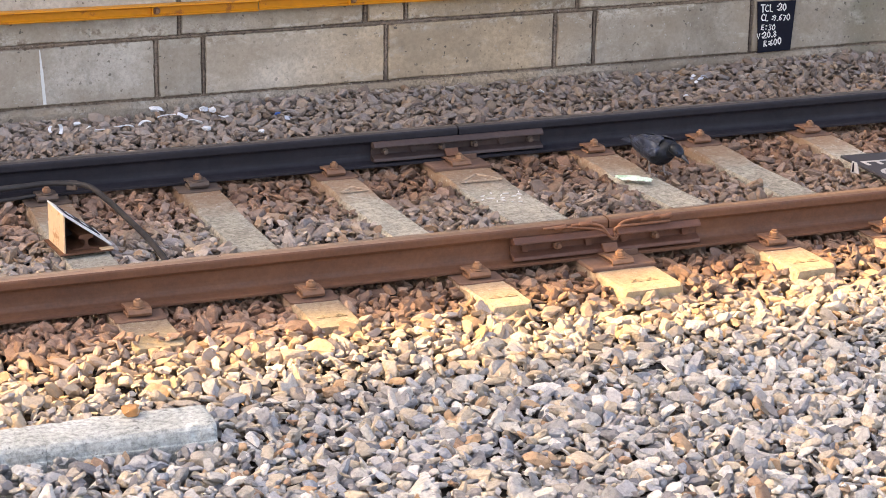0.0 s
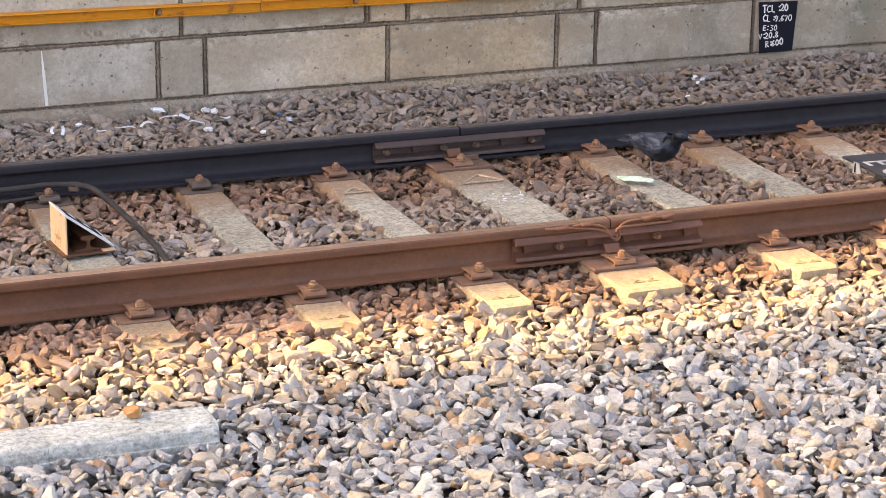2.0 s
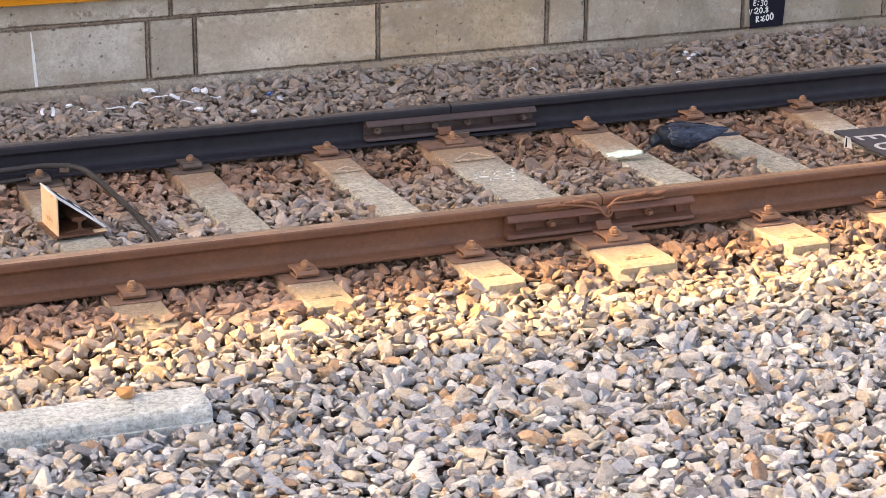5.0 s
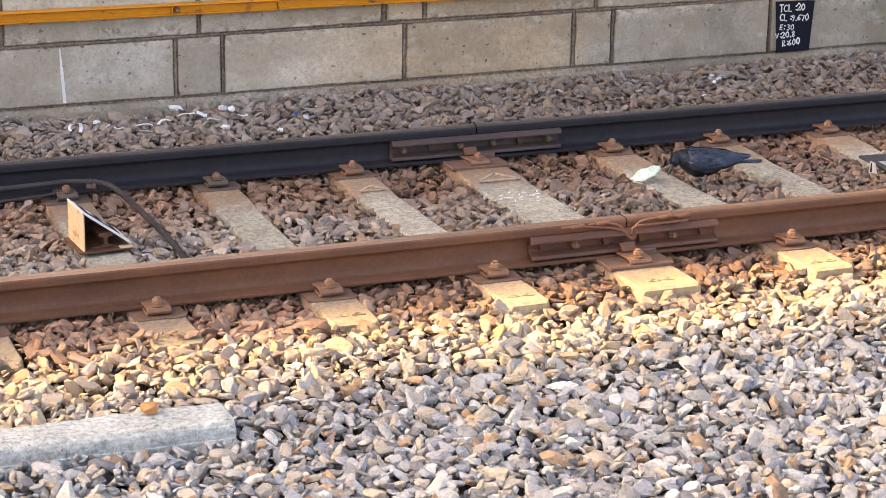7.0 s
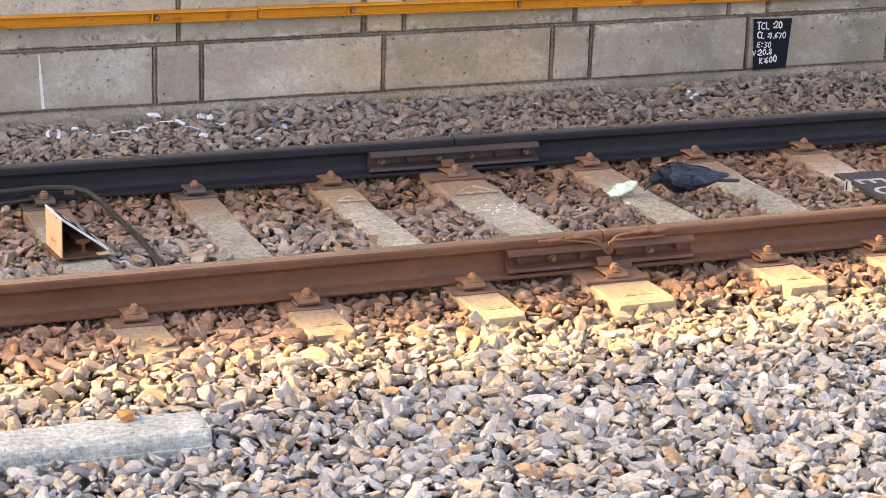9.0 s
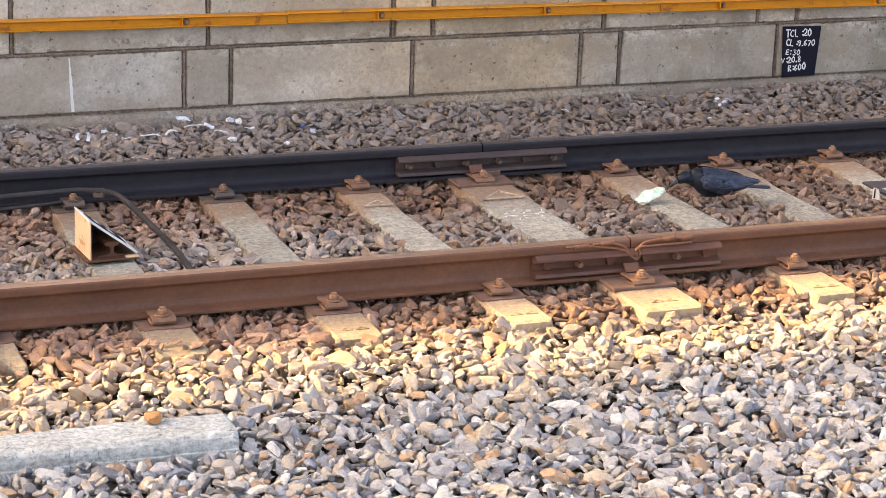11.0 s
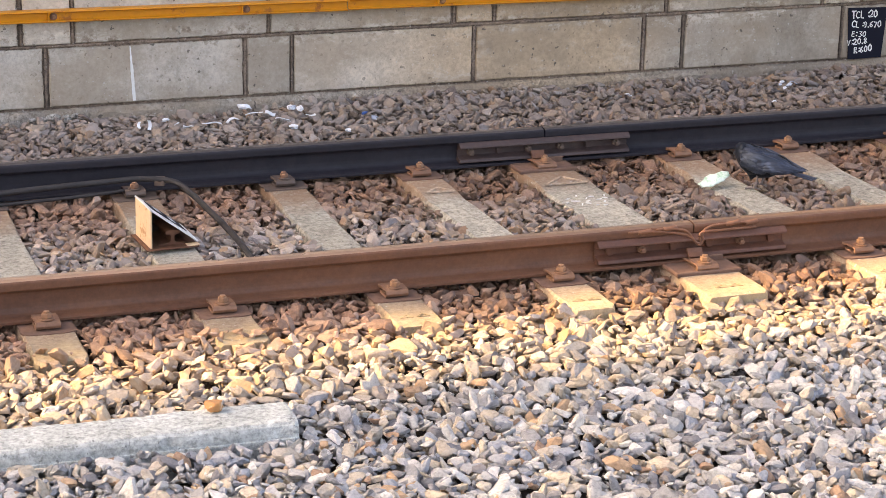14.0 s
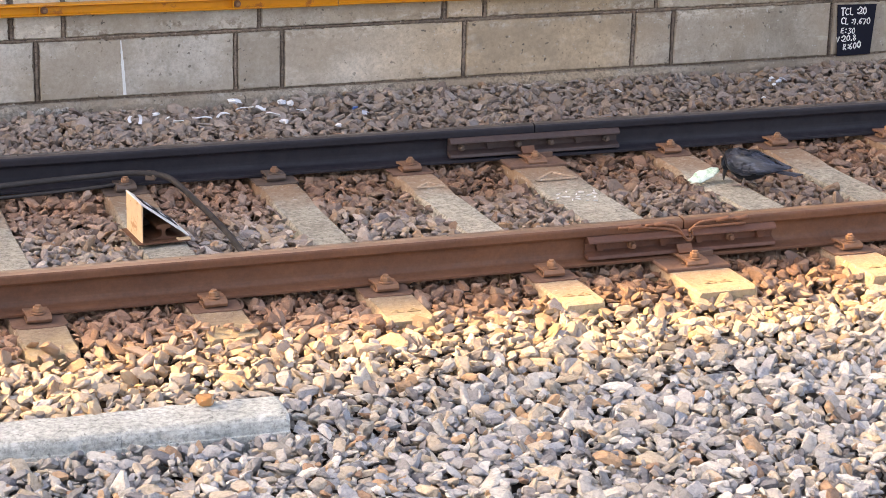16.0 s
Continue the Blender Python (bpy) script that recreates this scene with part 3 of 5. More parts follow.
def curve_plate():
    y = WALL_Y - 0.008
    ob = empty("curve_data_plate", pose(5.592, y, 0.194), "small black plate hand-lettered in white, fixed to the block wall", "sign")
    bm = extrude([(-0.112, 0.134), (0.112, 0.129), (0.098, -0.130), (-0.092, -0.134)], -0.005, 0.002, 1, 0.001)
    ob.scale = (1.08, 1.0, 1.06)
    part("plate", bm, BLACK, ob)
    for text, x, z, size, lean in (("TCL :20", -0.090, 0.080, 0.034, 1), ("CL :9.670", -0.086, 0.033, 0.031, -2), ("E: 30", -0.084, -0.014, 0.029, -5), ("V:20.8", -0.104, -0.060, 0.032, 3), ("R:600", -0.062, -0.102, 0.032, 4)):
        rnd = random.Random(17 * len(text))
        m = pose(x, -0.0052, z, 90, 0, 0) @ pose(0, 0, 0, 0, 0, lean)
        along = 0.0
        for ch in text:
            for run in GLYPHS[ch]:
                part("brush_stroke", brushed(run, size * rnd.uniform(0.92, 1.06), rnd), WHITE, ob, m=m @ pose(along, size * rnd.uniform(-0.05, 0.05), 0))
            along += size * (0.36 if ch in ":. " else 0.74)
    return ob


curve_plate()

# ---- rails ----
RAIL = [(-0.0635, 0.008), (-0.0635, 0.017), (-0.060, 0.0195), (-0.042, 0.0225), (-0.028, 0.0265), (-0.018, 0.032), (-0.012, 0.040), (-0.009, 0.050), (-0.0075, 0.064), (-0.0075, 0.094),
        (-0.0085, 0.103), (-0.012, 0.111), (-0.019, 0.1165), (-0.0315, 0.1205), (-0.0325, 0.124), (-0.0325, 0.142), (-0.0315, 0.149), (-0.028, 0.1545), (-0.021, 0.158), (-0.011, 0.1595), (0, 0.160)]
RAIL = [(y, 0.008 + 0.961 * (z - 0.008)) for y, z in RAIL]
RAIL = RAIL + [(-y, z) for y, z in RAIL[-2::-1]]


def rail(y, x0, x1, body, top, shine, label):
    ob = empty("rail", pose(0, y, 0), label, "rail", "rails of the track")
    left = RAIL[:21]
    foot, web, head = left[:7], left[6:12], left[11:]
    for name, piece in (("rail_foot", foot), ("rail_web", web), ("rail_head", head)):
        full = piece + [(-p, q) for p, q in reversed(piece) if p]
        ob_part = part(name, extrude(full, x0, x1), body, ob)
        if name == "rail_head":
            # the worn top, and the painted highlight along its middle
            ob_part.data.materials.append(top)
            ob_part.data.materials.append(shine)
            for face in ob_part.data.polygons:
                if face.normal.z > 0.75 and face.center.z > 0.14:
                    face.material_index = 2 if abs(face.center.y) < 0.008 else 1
    return ob


NEAR_LABEL = "rusty brown steel rail on concrete sleepers"
FAR_LABEL = "dark blackened steel rail on concrete sleepers"
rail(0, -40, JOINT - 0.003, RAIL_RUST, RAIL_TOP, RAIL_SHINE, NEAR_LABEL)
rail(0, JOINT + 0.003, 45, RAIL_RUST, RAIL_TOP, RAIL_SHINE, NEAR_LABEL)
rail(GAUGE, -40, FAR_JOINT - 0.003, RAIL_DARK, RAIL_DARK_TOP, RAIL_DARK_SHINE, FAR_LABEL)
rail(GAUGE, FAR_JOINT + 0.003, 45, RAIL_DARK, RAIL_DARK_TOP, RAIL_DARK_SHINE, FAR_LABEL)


def fishplate(y, side, mat, bolt_mat, x0, x1, label):
    """A six-hole fishplate against one side of a rail."""
    ob = empty("fishplate", pose(0, y, 0), label, "fishplate", "fishplates at the rail joint")
    s = side
    prof = [(0.010, 0.107), (0.033, 0.1165), (0.041, 0.1160), (0.050, 0.1085), (0.058, 0.1015), (0.060, 0.093), (0.050, 0.0885), (0.026, 0.0875), (0.020, 0.083), (0.020, 0.056), (0.032, 0.050), (0.056, 0.043), (0.061, 0.030), (0.042, 0.024), (0.012, 0.035)]
    part("plate", extrude([(s * a, z) for a, z in prof], x0, x1, 0, 0.0015), mat, ob)
    n = 6
    for i in range(n):
        x = x0 + (x1 - x0) * (i + 0.5) / n + (-0.010 if i < 3 else 0.010)
        turn = pose(x, s * 0.031, 0.070, 90)
        if (i in (1, 4)) == (y == 0):
            nut = part("nut", cylinder(0.017, 0.02, turn, 6, bevel=0.002), bolt_mat, ob)
            part("bolt_end", cylinder(0.010, 0.022, pose(x, s * 0.047, 0.070, 90), 12, bevel=0.002), bolt_mat, nut)
        else:
            part("bolt_head", extrude([(x - 0.019, 0.0865), (x + 0.019, 0.0865), (x + 0.018, 0.078), (x + 0.012, 0.072), (x + 0.012, 0.056), (x - 0.012, 0.056), (x - 0.012, 0.072), (x - 0.018, 0.078)], min(s * 0.018, s * 0.038), max(s * 0.018, s * 0.038), 1, 0.002), mat, ob)
    return ob


fishplate(0, -1, PLATE_RUST, CLIP, 2.719, 3.518, "rusty six-bolt steel fishplate joining two rails")
fishplate(0, 1, PLATE_RUST, CLIP, 2.719, 3.518, "rusty six-bolt steel fishplate joining two rails")
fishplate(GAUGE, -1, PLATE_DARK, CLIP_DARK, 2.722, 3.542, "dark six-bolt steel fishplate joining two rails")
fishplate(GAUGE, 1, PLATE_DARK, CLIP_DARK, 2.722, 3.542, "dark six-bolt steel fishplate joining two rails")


def bond(y):
    """The looped copper wires that carry current past the joint."""
    ob = empty("bond_wire", pose(JOINT, y - 0.046, 0), "looped rusty copper bond wires across the rail joint", "bond wire")
    runs = ([(-0.281, 0.000, 0.143), (-0.214, 0.000, 0.142), (-0.130, 0.000, 0.134), (-0.053, -0.010, 0.122), (-0.018, -0.010, 0.105), (0.013, -0.010, 0.075), (0.031, -0.010, 0.092), (0.025, -0.010, 0.120), (0.062, 0.000, 0.141), (0.160, 0.000, 0.148), (0.239, 0.000, 0.146)],
            [(-0.167, 0.000, 0.146), (-0.107, 0.000, 0.147), (-0.049, -0.010, 0.137), (-0.024, -0.010, 0.115), (-0.003, -0.010, 0.088), (0.017, -0.010, 0.084), (0.015, -0.010, 0.116), (0.039, -0.010, 0.127), (0.088, 0.000, 0.123), (0.173, 0.000, 0.124), (0.260, 0.000, 0.124)])
    for run in runs:
        part("wire", tube(run, 0.0050), COPPER, ob, smooth=True)
    for x, z, lean in ((-0.214, 0.142, 0.002), (-0.107, 0.147, 0.002), (0.160, 0.148, 0.004), (0.239, 0.146, 0.003)):
        part("ferrule", tube([(x - 0.026, 0.003, z - lean), (x, -0.001, z), (x + 0.026, 0.003, z + lean)], 0.0088, 8, 3), COPPER, ob, smooth=True)
    return ob


bond(0)


# ---- sleepers with their rail fastenings ----
def clip_profile(s):
    """A folded leaf spring in section: over the rail foot, out, and back under itself."""
    out = [(0.042, 0.022), (0.060, 0.021), (0.075, 0.026), (0.122, 0.026), (0.131, 0.0245), (0.134, 0.020), (0.131, 0.0155), (0.122, 0.014), (0.068, 0.014)]
    top = [(0.042, 0.031), (0.060, 0.030), (0.073, 0.035), (0.126, 0.035), (0.139, 0.031), (0.145, 0.020), (0.139, 0.009), (0.126, 0.005), (0.068, 0.005)]
    return [(s * y, z) for y, z in top] + [(s * y, z) for y, z in out[::-1]]


def fastening(parent, x, y, s, mat, big):
    w = 0.042 if not big else 0.045
    reach = 0.035 if big else 0.0
    span = 0.135 if big else 0.104
    if big:
        plate = part("base_plate", box(x - 0.136, x + 0.136, min(y + s * 0.045, y + s * 0.190), max(y + s * 0.045, y + s * 0.190), -0.004, 0.013, 0.004), PAD, parent, "thick rusty steel base plate")
        part("lug", box(x + 0.050, x + 0.112, y + s * 0.075 - 0.006, y + s * 0.075 + 0.006, 0.013, 0.036, 0.002), PAD, plate)
        part("spring_tongue", extrude([(y + s * p, z) for p, z in ((0.056, 0.064), (0.063, 0.067), (0.074, 0.052), (0.090, 0.040), (0.086, 0.034), (0.064, 0.050))], x - 0.036, x + 0.026), RAIL_RUST, plate)
    ragged = []
    for k in range(28):
        a = 2 * math.pi * k / 28
        far = 1 / max(abs(math.cos(a)), abs(math.sin(a))) * (1 - 0.16 * abs(noise.noise(Vector((2 * math.cos(a) + 5 * x, 2 * math.sin(a) + 3 * y, s)))))
        ragged.append((x + span * 0.93 * far * math.cos(a), y + s * 0.100 + 0.074 * far * math.sin(a)))
    part("base_pad", extrude(ragged, -0.004, 0.003, 2), CLIP_DARK if mat is CLIP_DARK else PAD, parent)
    bm = extrude([(y + p + s * reach * (1 if abs(p) > 0.07 else 0), z) for p, z in clip_profile(s)], x - w, x + w, 0)
    clip = part("spring_clip", bm, mat, parent)
    by = y + s * (0.110 + reach)
    part("washer", cylinder(0.027, 0.005, pose(x, by, 0.0375), 18, bevel=0.001), mat, clip)
    part("bolt", join(cylinder(0.0185, 0.017, pose(x, by, 0.0485), 6, bevel=0.002), cylinder(0.011, 0.008, pose(x, by, 0.060), 10, bevel=0.001)), BOLT if mat is CLIP else CLIP, clip, "rusty hexagonal bolt head")


def sleeper(n):
    a, b, w, lift = SLEEPERS[n]
    ob = empty("sleeper", pose(0, 0, 0), "concrete sleeper with rust-stained ends, bolted to the rails" if w < 0.2 else "wide concrete sleeper under the rail joint, chipped at its end", "sleeper", "sleepers of the track")
    bm = bmesh.new()
    rings = []
    ys = [END_Y, END_Y + 0.02, END_Y + 0.06, -0.26, -0.12, 0.04, 0.18, 0.28, 0.40, 0.55, 0.75, 0.95, 1.06, 1.16, 1.26, 1.40, 1.55, 1.75, FAR_END_Y - 0.02, FAR_END_Y]
    rnd = random.Random(30 + n)
    for y in ys:
        x = sleeper_at(n, y)
        dip = 0.014 * max(0.0, min(1.0, (y - 0.24) / 0.16, (1.20 - y) / 0.14))
        end = 0.012 if y in (END_Y, FAR_END_Y) else 0.0
        h = w / 2 - end
        c = 0.007
        ring = [(-h - 0.03, -0.19), (-h, -0.004 - dip - c), (-h + c, -dip - 0.001), (h - c, -dip - 0.001), (h, -0.004 - dip - c), (h + 0.03, -0.19)]
        rings.append([bm.verts.new((x + p + rnd.uniform(-0.0025, 0.0025), y, q - end * 0.5 + rnd.uniform(-0.0012, 0.0012) + lift)) for p, q in ring])
    for r, q in zip(rings, rings[1:]):
        for k in range(6):
            bm.faces.new((r[k], r[(k + 1) % 6], q[(k + 1) % 6], q[k]))
    bm.faces.new(rings[0][::-1]), bm.faces.new(rings[-1])
    part("concrete_body", bm, SLEEPER, ob)
    big = w > 0.2
    for y in (0.0, GAUGE):
        for s in (-1, 1):
            x = sleeper_at(n, y + s * 0.1)
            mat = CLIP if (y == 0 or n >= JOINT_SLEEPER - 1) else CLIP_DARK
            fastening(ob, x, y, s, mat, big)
    # mould marks: pale triangles inside the far rail, small dark ones at the near end
    marks = [(0.0, 1.17, 0.062 if not big else 0.098, 0.005, PALE)] if n in (JOINT_SLEEPER - 1, JOINT_SLEEPER) else []
    marks += [(dx, -0.33, 0.024, 0.003, MARK) for dx in (-0.032, 0.032)] if JOINT_SLEEPER - 2 <= n <= JOINT_SLEEPER + 1 else []
    for dx, y, k, thick, mat in marks:
        x = sleeper_at(n, y) + dx
        for p, q in (((-k, -0.5 * k), (k, -0.5 * k)), ((-k, -0.5 * k), (0.2 * k, 0.6 * k)), ((0.2 * k, 0.6 * k), (k, -0.5 * k))):
            d = Vector((q[0] - p[0], q[1] - p[1], 0))
            m = Matrix.Translation((x + (p[0] + q[0]) / 2, y + (p[1] + q[1]) / 2, 0.001)) @ Matrix.Rotation(math.atan2(d.y, d.x), 4, "Z")
            part("mould_mark", box(-d.length / 2, d.length / 2, -thick, thick, -0.004, 0.0008), mat, ob, m=m)
    return ob


for index in range(len(SLEEPERS)):
    made = sleeper(index)
    if index == JOINT_SLEEPER:
        rnd = random.Random(12)
        for x, y, long, turn in ((3.025, 0.937, 0.036, 30), (3.052, 0.845, 0.030, 60), (3.094, 0.885, 0.024, 15), (3.136, 0.946, 0.040, -10), (3.164, 0.865, 0.030, 50), (3.186, 0.916, 0.026, -35), (3.076, 0.967, 0.022, 70), (3.113, 0.824, 0.020, 5), (3.044, 0.896, 0.045, -15), (3.105, 0.926, 0.030, 55), (3.155, 0.900, 0.036, 20), (3.198, 0.951, 0.030, 75), (3.083, 0.855, 0.028, -40), (3.143, 0.814, 0.022, -5), (3.003, 0.886, 0.024, 40)):
            ragged = [(long * 0.5 * rnd.uniform(0.55, 1.1) * math.cos(0.5236 * k), 0.0036 * rnd.uniform(0.4, 1.3) * math.sin(0.5236 * k)) for k in range(12)]
            part("paint_dab", extrude(ragged, -0.012, -0.0004, 2), WHITE, made, "dab of worn white paint", m=pose(x, y, -0.0112, 0, 0, turn))


# ---- ballast ----
def stone_templates(count, seed, fine, merge):
    """Broken stones: a rough ball cut back by random planes, its edges crumbled, flat faces merged."""
    rnd = random.Random(seed)
    out = []
    for k in range(count):
        bm = bmesh.new()
        bmesh.ops.create_icosphere(bm, subdivisions=fine, radius=1)
        sx, sy, sz = rnd.uniform(1.05, 1.75), rnd.uniform(0.74, 1.05), rnd.uniform(0.40, 0.74)
        cuts = []
        for _ in range(rnd.randint(7, 10)):
            n = Vector((rnd.gauss(0, 1), rnd.gauss(0, 1), rnd.gauss(0, 1))).normalized()
            cuts.append((n, rnd.uniform(0.48, 0.80)))
        cuts += [(Vector(a), rnd.uniform(0.72, 0.95)) for a in ((1, 0, 0), (-1, 0, 0), (0, 1, 0), (0, -1, 0), (0, 0, 1), (0, 0, -1))]
        shift = Vector((3.7 * k, 1.3 * k, 0.7 * k))
        for v in bm.verts:
            d = v.co.normalized()
            far = min([1.40] + [h / max(d.dot(n), 1e-3) for n, h in cuts if d.dot(n) > 0.05])
            far *= 1 + 0.05 * noise.noise(d * 2.1 + shift) + 0.03 * noise.noise(d * 5.3 + shift)
            v.co = Vector((d.x * far * sx, d.y * far * sy, d.z * far * sz))
        bmesh.ops.dissolve_limit(bm, angle_limit=radians(merge), verts=bm.verts[:], edges=bm.edges[:])
        bmesh.ops.triangulate(bm, faces=bm.faces[:])
        bmesh.ops.recalc_face_normals(bm, faces=bm.faces[:])
        bm.verts.index_update()
        out.append((np.array([v.co[:] for v in bm.verts]), np.array([[v.index for v in f.verts] for f in bm.faces])))
        bm.free()
    return out


TEMPLATES = stone_templates(80, 7, 3, 27)
ROUGH_TEMPLATES = stone_templates(30, 8, 1, 24)


def level(x, y):
    """The height of the stones' bed."""
    z = -0.030
    if y < -0.3:
        z = -0.024 - 0.046 * min(1.0, max(0.0, (-0.55 - y) / 0.6))
    elif y > 1.75:
        z = -0.030 + (0.010 + 0.016 * min(1.0, max(0.0, (x - 2.0) / 0.8))) * min(1.0, (y - 1.75) / 0.8)
        z += 0.020 * min(1.0, max(0.0, (y - 2.45) / 0.2)) * max(0.0, 0.45 + 1.3 * noise.noise(Vector((x * 2.9, 1.7, 0.2)))) * min(1.0, max(0.3, x - 1.6))
    elif 0.1 < y < 1.35:
        z = -0.036 + 0.006 * math.cos((y - 0.72) * 5)
    if y < 0.0 and x < 1.8:
        z += 0.022 * min(1.0, (1.8 - x) / 1.0) * math.exp(-((y + 0.33) / 0.22) ** 2)
    if y < -0.38 and x > 2.2:
        z -= 0.030 * min(1.0, (x - 2.2) / 0.6) * math.exp(-((y + 0.54) / 0.13) ** 2)
    if y < -1.16 and x < 1.5:
        z += 0.022 * min(1.0, (1.5 - x) / 0.3)
    return z + 0.010 * noise.noise(Vector((x * 2.2, y * 2.2, 0.5)))


def free_of_track(x, y, r):
    """How far the bed is open there: 0 inside a sleeper."""
    if END_Y - 0.4 * r < y < FAR_END_Y:
        for n in range(len(SLEEPERS)):
            if abs(x - sleeper_at(n, y)) < SLEEPERS[n][2] / 2 + 0.22 * r:
                return False
    return True


def kerb_here(x, y):
    return x < 1.258 and -1.195 < y - 0.02 * (0.97 - x) < -0.970


def scatter(step, layer, seed, inside):
    rnd = np.random.default_rng(seed)
    out = []
    x0, x1, y1 = (-0.4, 7.2, -2.8) if inside else (-7.0, 14.0, -4.7)
    rows = int((WALL_Y - y1) / step)
    for j in range(rows):
        y0 = y1 + j * step
        for i in range(int((x1 - x0) / step)):
            x = x0 + (i + 0.5 * (j % 2)) * step + rnd.uniform(-0.42, 0.42) * step
            y = y0 + rnd.uniform(-0.42, 0.42) * step
            r = min(0.046, ((0.0205 if y > -0.2 else 0.0232) if inside else 0.040) * rnd.lognormal(0.0, 0.29))
            seen = 0.22 + 0.15 * y < x < 4.85 + 0.70 * y and y > -2.65
            if seen != inside or y > WALL_Y - 0.025 or kerb_here(x, y):
                continue
            if not free_of_track(x, y, r):
                if inside and layer == 0.0 and -0.47 < y < -0.33 and x < 1.75 and rnd.random() < 0.5:
                    out.append((x, y, 0.30 * r, 0.8 * r))
                continue
            z = level(x, y) + layer + rnd.uniform(-0.013, 0.010)
            if abs(y) < 0.085 or abs(y - GAUGE) < 0.085:
                z = min(z, 0.002 - r * 0.9)
            if -0.17 < y < 0.17 or GAUGE - 0.17 < y < GAUGE + 0.17:
                z = min(z, -0.012)
            out.append((x, y, z, r))
    return out


def turn_matrix(rnd):
    e = Euler((rnd.gauss(0, 0.50), rnd.gauss(0, 0.50), rnd.uniform(0, 6.283)))
    return np.array(e.to_matrix())


def stones_mesh(name, places, seed, worn_count):
    rnd = random.Random(seed)
    verts, faces, base = [], [], 0
    for i, (x, y, z, r) in enumerate(places):
        kinds = TEMPLATES if i < worn_count else ROUGH_TEMPLATES
        v, f = kinds[rnd.randrange(len(kinds))]
        verts.append((v * r) @ turn_matrix(rnd).T + (x, y, z))
        faces.append(f + base)
        base += len(v)
    verts, faces = np.concatenate(verts), np.concatenate(faces)
    me = bpy.data.meshes.new(name)
    me.vertices.add(len(verts)), me.vertices.foreach_set("co", verts.ravel().astype(np.float32))
    me.loops.add(faces.size), me.loops.foreach_set("vertex_index", faces.ravel().astype(np.int32))
    me.polygons.add(len(faces)), me.polygons.foreach_set("loop_start", np.arange(0, faces.size, 3, dtype=np.int32))
    me.update(calc_edges=True)
    me.shade_flat()
    me.materials.append(STONE)
    return me


upper = scatter(0.0390, 0.0, 11, True)
picked = [p for p in upper if -1.85 < p[1] < -1.35 and 0.75 < p[0] < 2.3 and p[3] > 0.0175][:300]
chosen = set(picked)
rest = [p for p in upper if p not in chosen]
worn_count = len(rest)
rest += [(x, y, z + 0.004, 0.52 * r) for x, y, z, r in scatter(0.048, 0.0, 21, True)]
rest += scatter(0.049, -0.034, 12, True) + scatter(0.095, -0.004, 13, False)
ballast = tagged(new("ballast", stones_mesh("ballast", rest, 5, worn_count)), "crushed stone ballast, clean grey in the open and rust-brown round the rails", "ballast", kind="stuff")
rnd = random.Random(77)
single = []
for v, f in TEMPLATES[:24]:
    me = bpy.data.meshes.new("stone")
    me.from_pydata(v.tolist(), [], f.tolist())
    me.materials.append(STONE_ONE)
    single.append(me)
for x, y, z, r in picked:
    ob = new("stone", single[rnd.randrange(24)])
    ob.parent = ballast
    ob.matrix_basis = Matrix.LocRotScale((x, y, z), Euler((rnd.gauss(0, 0.36), rnd.gauss(0, 0.36), rnd.uniform(0, 6.283))), (r, r, r))


# ---- the concrete kerb beside the track, and a stone on it ----
def kerb(x0, x1):
    """A cast unit: worn top, rounded shoulder, a cast line above the rough lower lip."""
    ob = empty("kerb", pose(0, 0.020, 0.014, 0, 0, -1.2), "pale grey concrete kerb unit lying in the stones", "kerb", "kerb units beside the track")
    prof = [(-1.188, -0.16), (-1.188, -0.060), (-1.187, -0.052), (-1.180, -0.050), (-1.180, -0.046), (-1.181, -0.036), (-1.180, -0.024), (-1.175, -0.012), (-1.166, -0.003), (-1.152, 0.001), (-1.125, 0.003), (-1.09, 0.004),
            (-1.06, 0.004), (-1.03, 0.003), (-1.014, 0.001), (-1.005, -0.005), (-0.999, -0.016), (-0.997, -0.03), (-0.997, -0.16)]
    steps = max(4, int((x1 - x0) / 0.012))
    bm = bmesh.new()
    rings = []
    for i in range(steps + 1):
        x = x0 + (x1 - x0) * i / steps
        end = 0.005 if i == steps and x1 > 1 else (0.0012 if i in (0, steps) else 0.0)
        ring = []
        for y, z in prof:
            p = Vector((x, y, z))
            wear = 0.0028 * noise.noise(p * 9) + 0.0022 * noise.noise(p * 31) + 0.0012 * noise.noise(p * 70)
            chip = max(0.0, noise.noise(p * 17 + Vector((4, 1, 7))) - 0.28) * 0.014 if -0.04 < z < 0.003 else 0.0
            ring.append(bm.verts.new((x, y + (y < -1.09) * (chip + end) - (y > -1.09) * end + 0.5 * wear, z + (wear - chip - end if z > -0.045 else 0))))
        rings.append(ring)
    for a, b in zip(rings, rings[1:]):
        for k in range(len(prof) - 1):
            bm.faces.new((a[k], b[k], b[k + 1], a[k + 1]))
    bm.faces.new(rings[0]), bm.faces.new(rings[-1][::-1])
    part("concrete_body", bm, KERB, ob)
    return ob


kerb(-0.6, 0.7235)
kerb(0.7245, 1.246)


def loose_stone(x, y, z, r, mat, label, seed, name="stone", category="stone"):
    v, f = TEMPLATES[seed]
    bm = bmesh.new()
    made = [bm.verts.new(p * r) for p in v]
    for t in f:
        bm.faces.new([made[i] for i in t])
    ob = new(name, mesh_of(name, bm, mat))
    ob.matrix_basis = pose(x, y, z, 0, 0, 40 * seed)
    return tagged(ob, label, category)


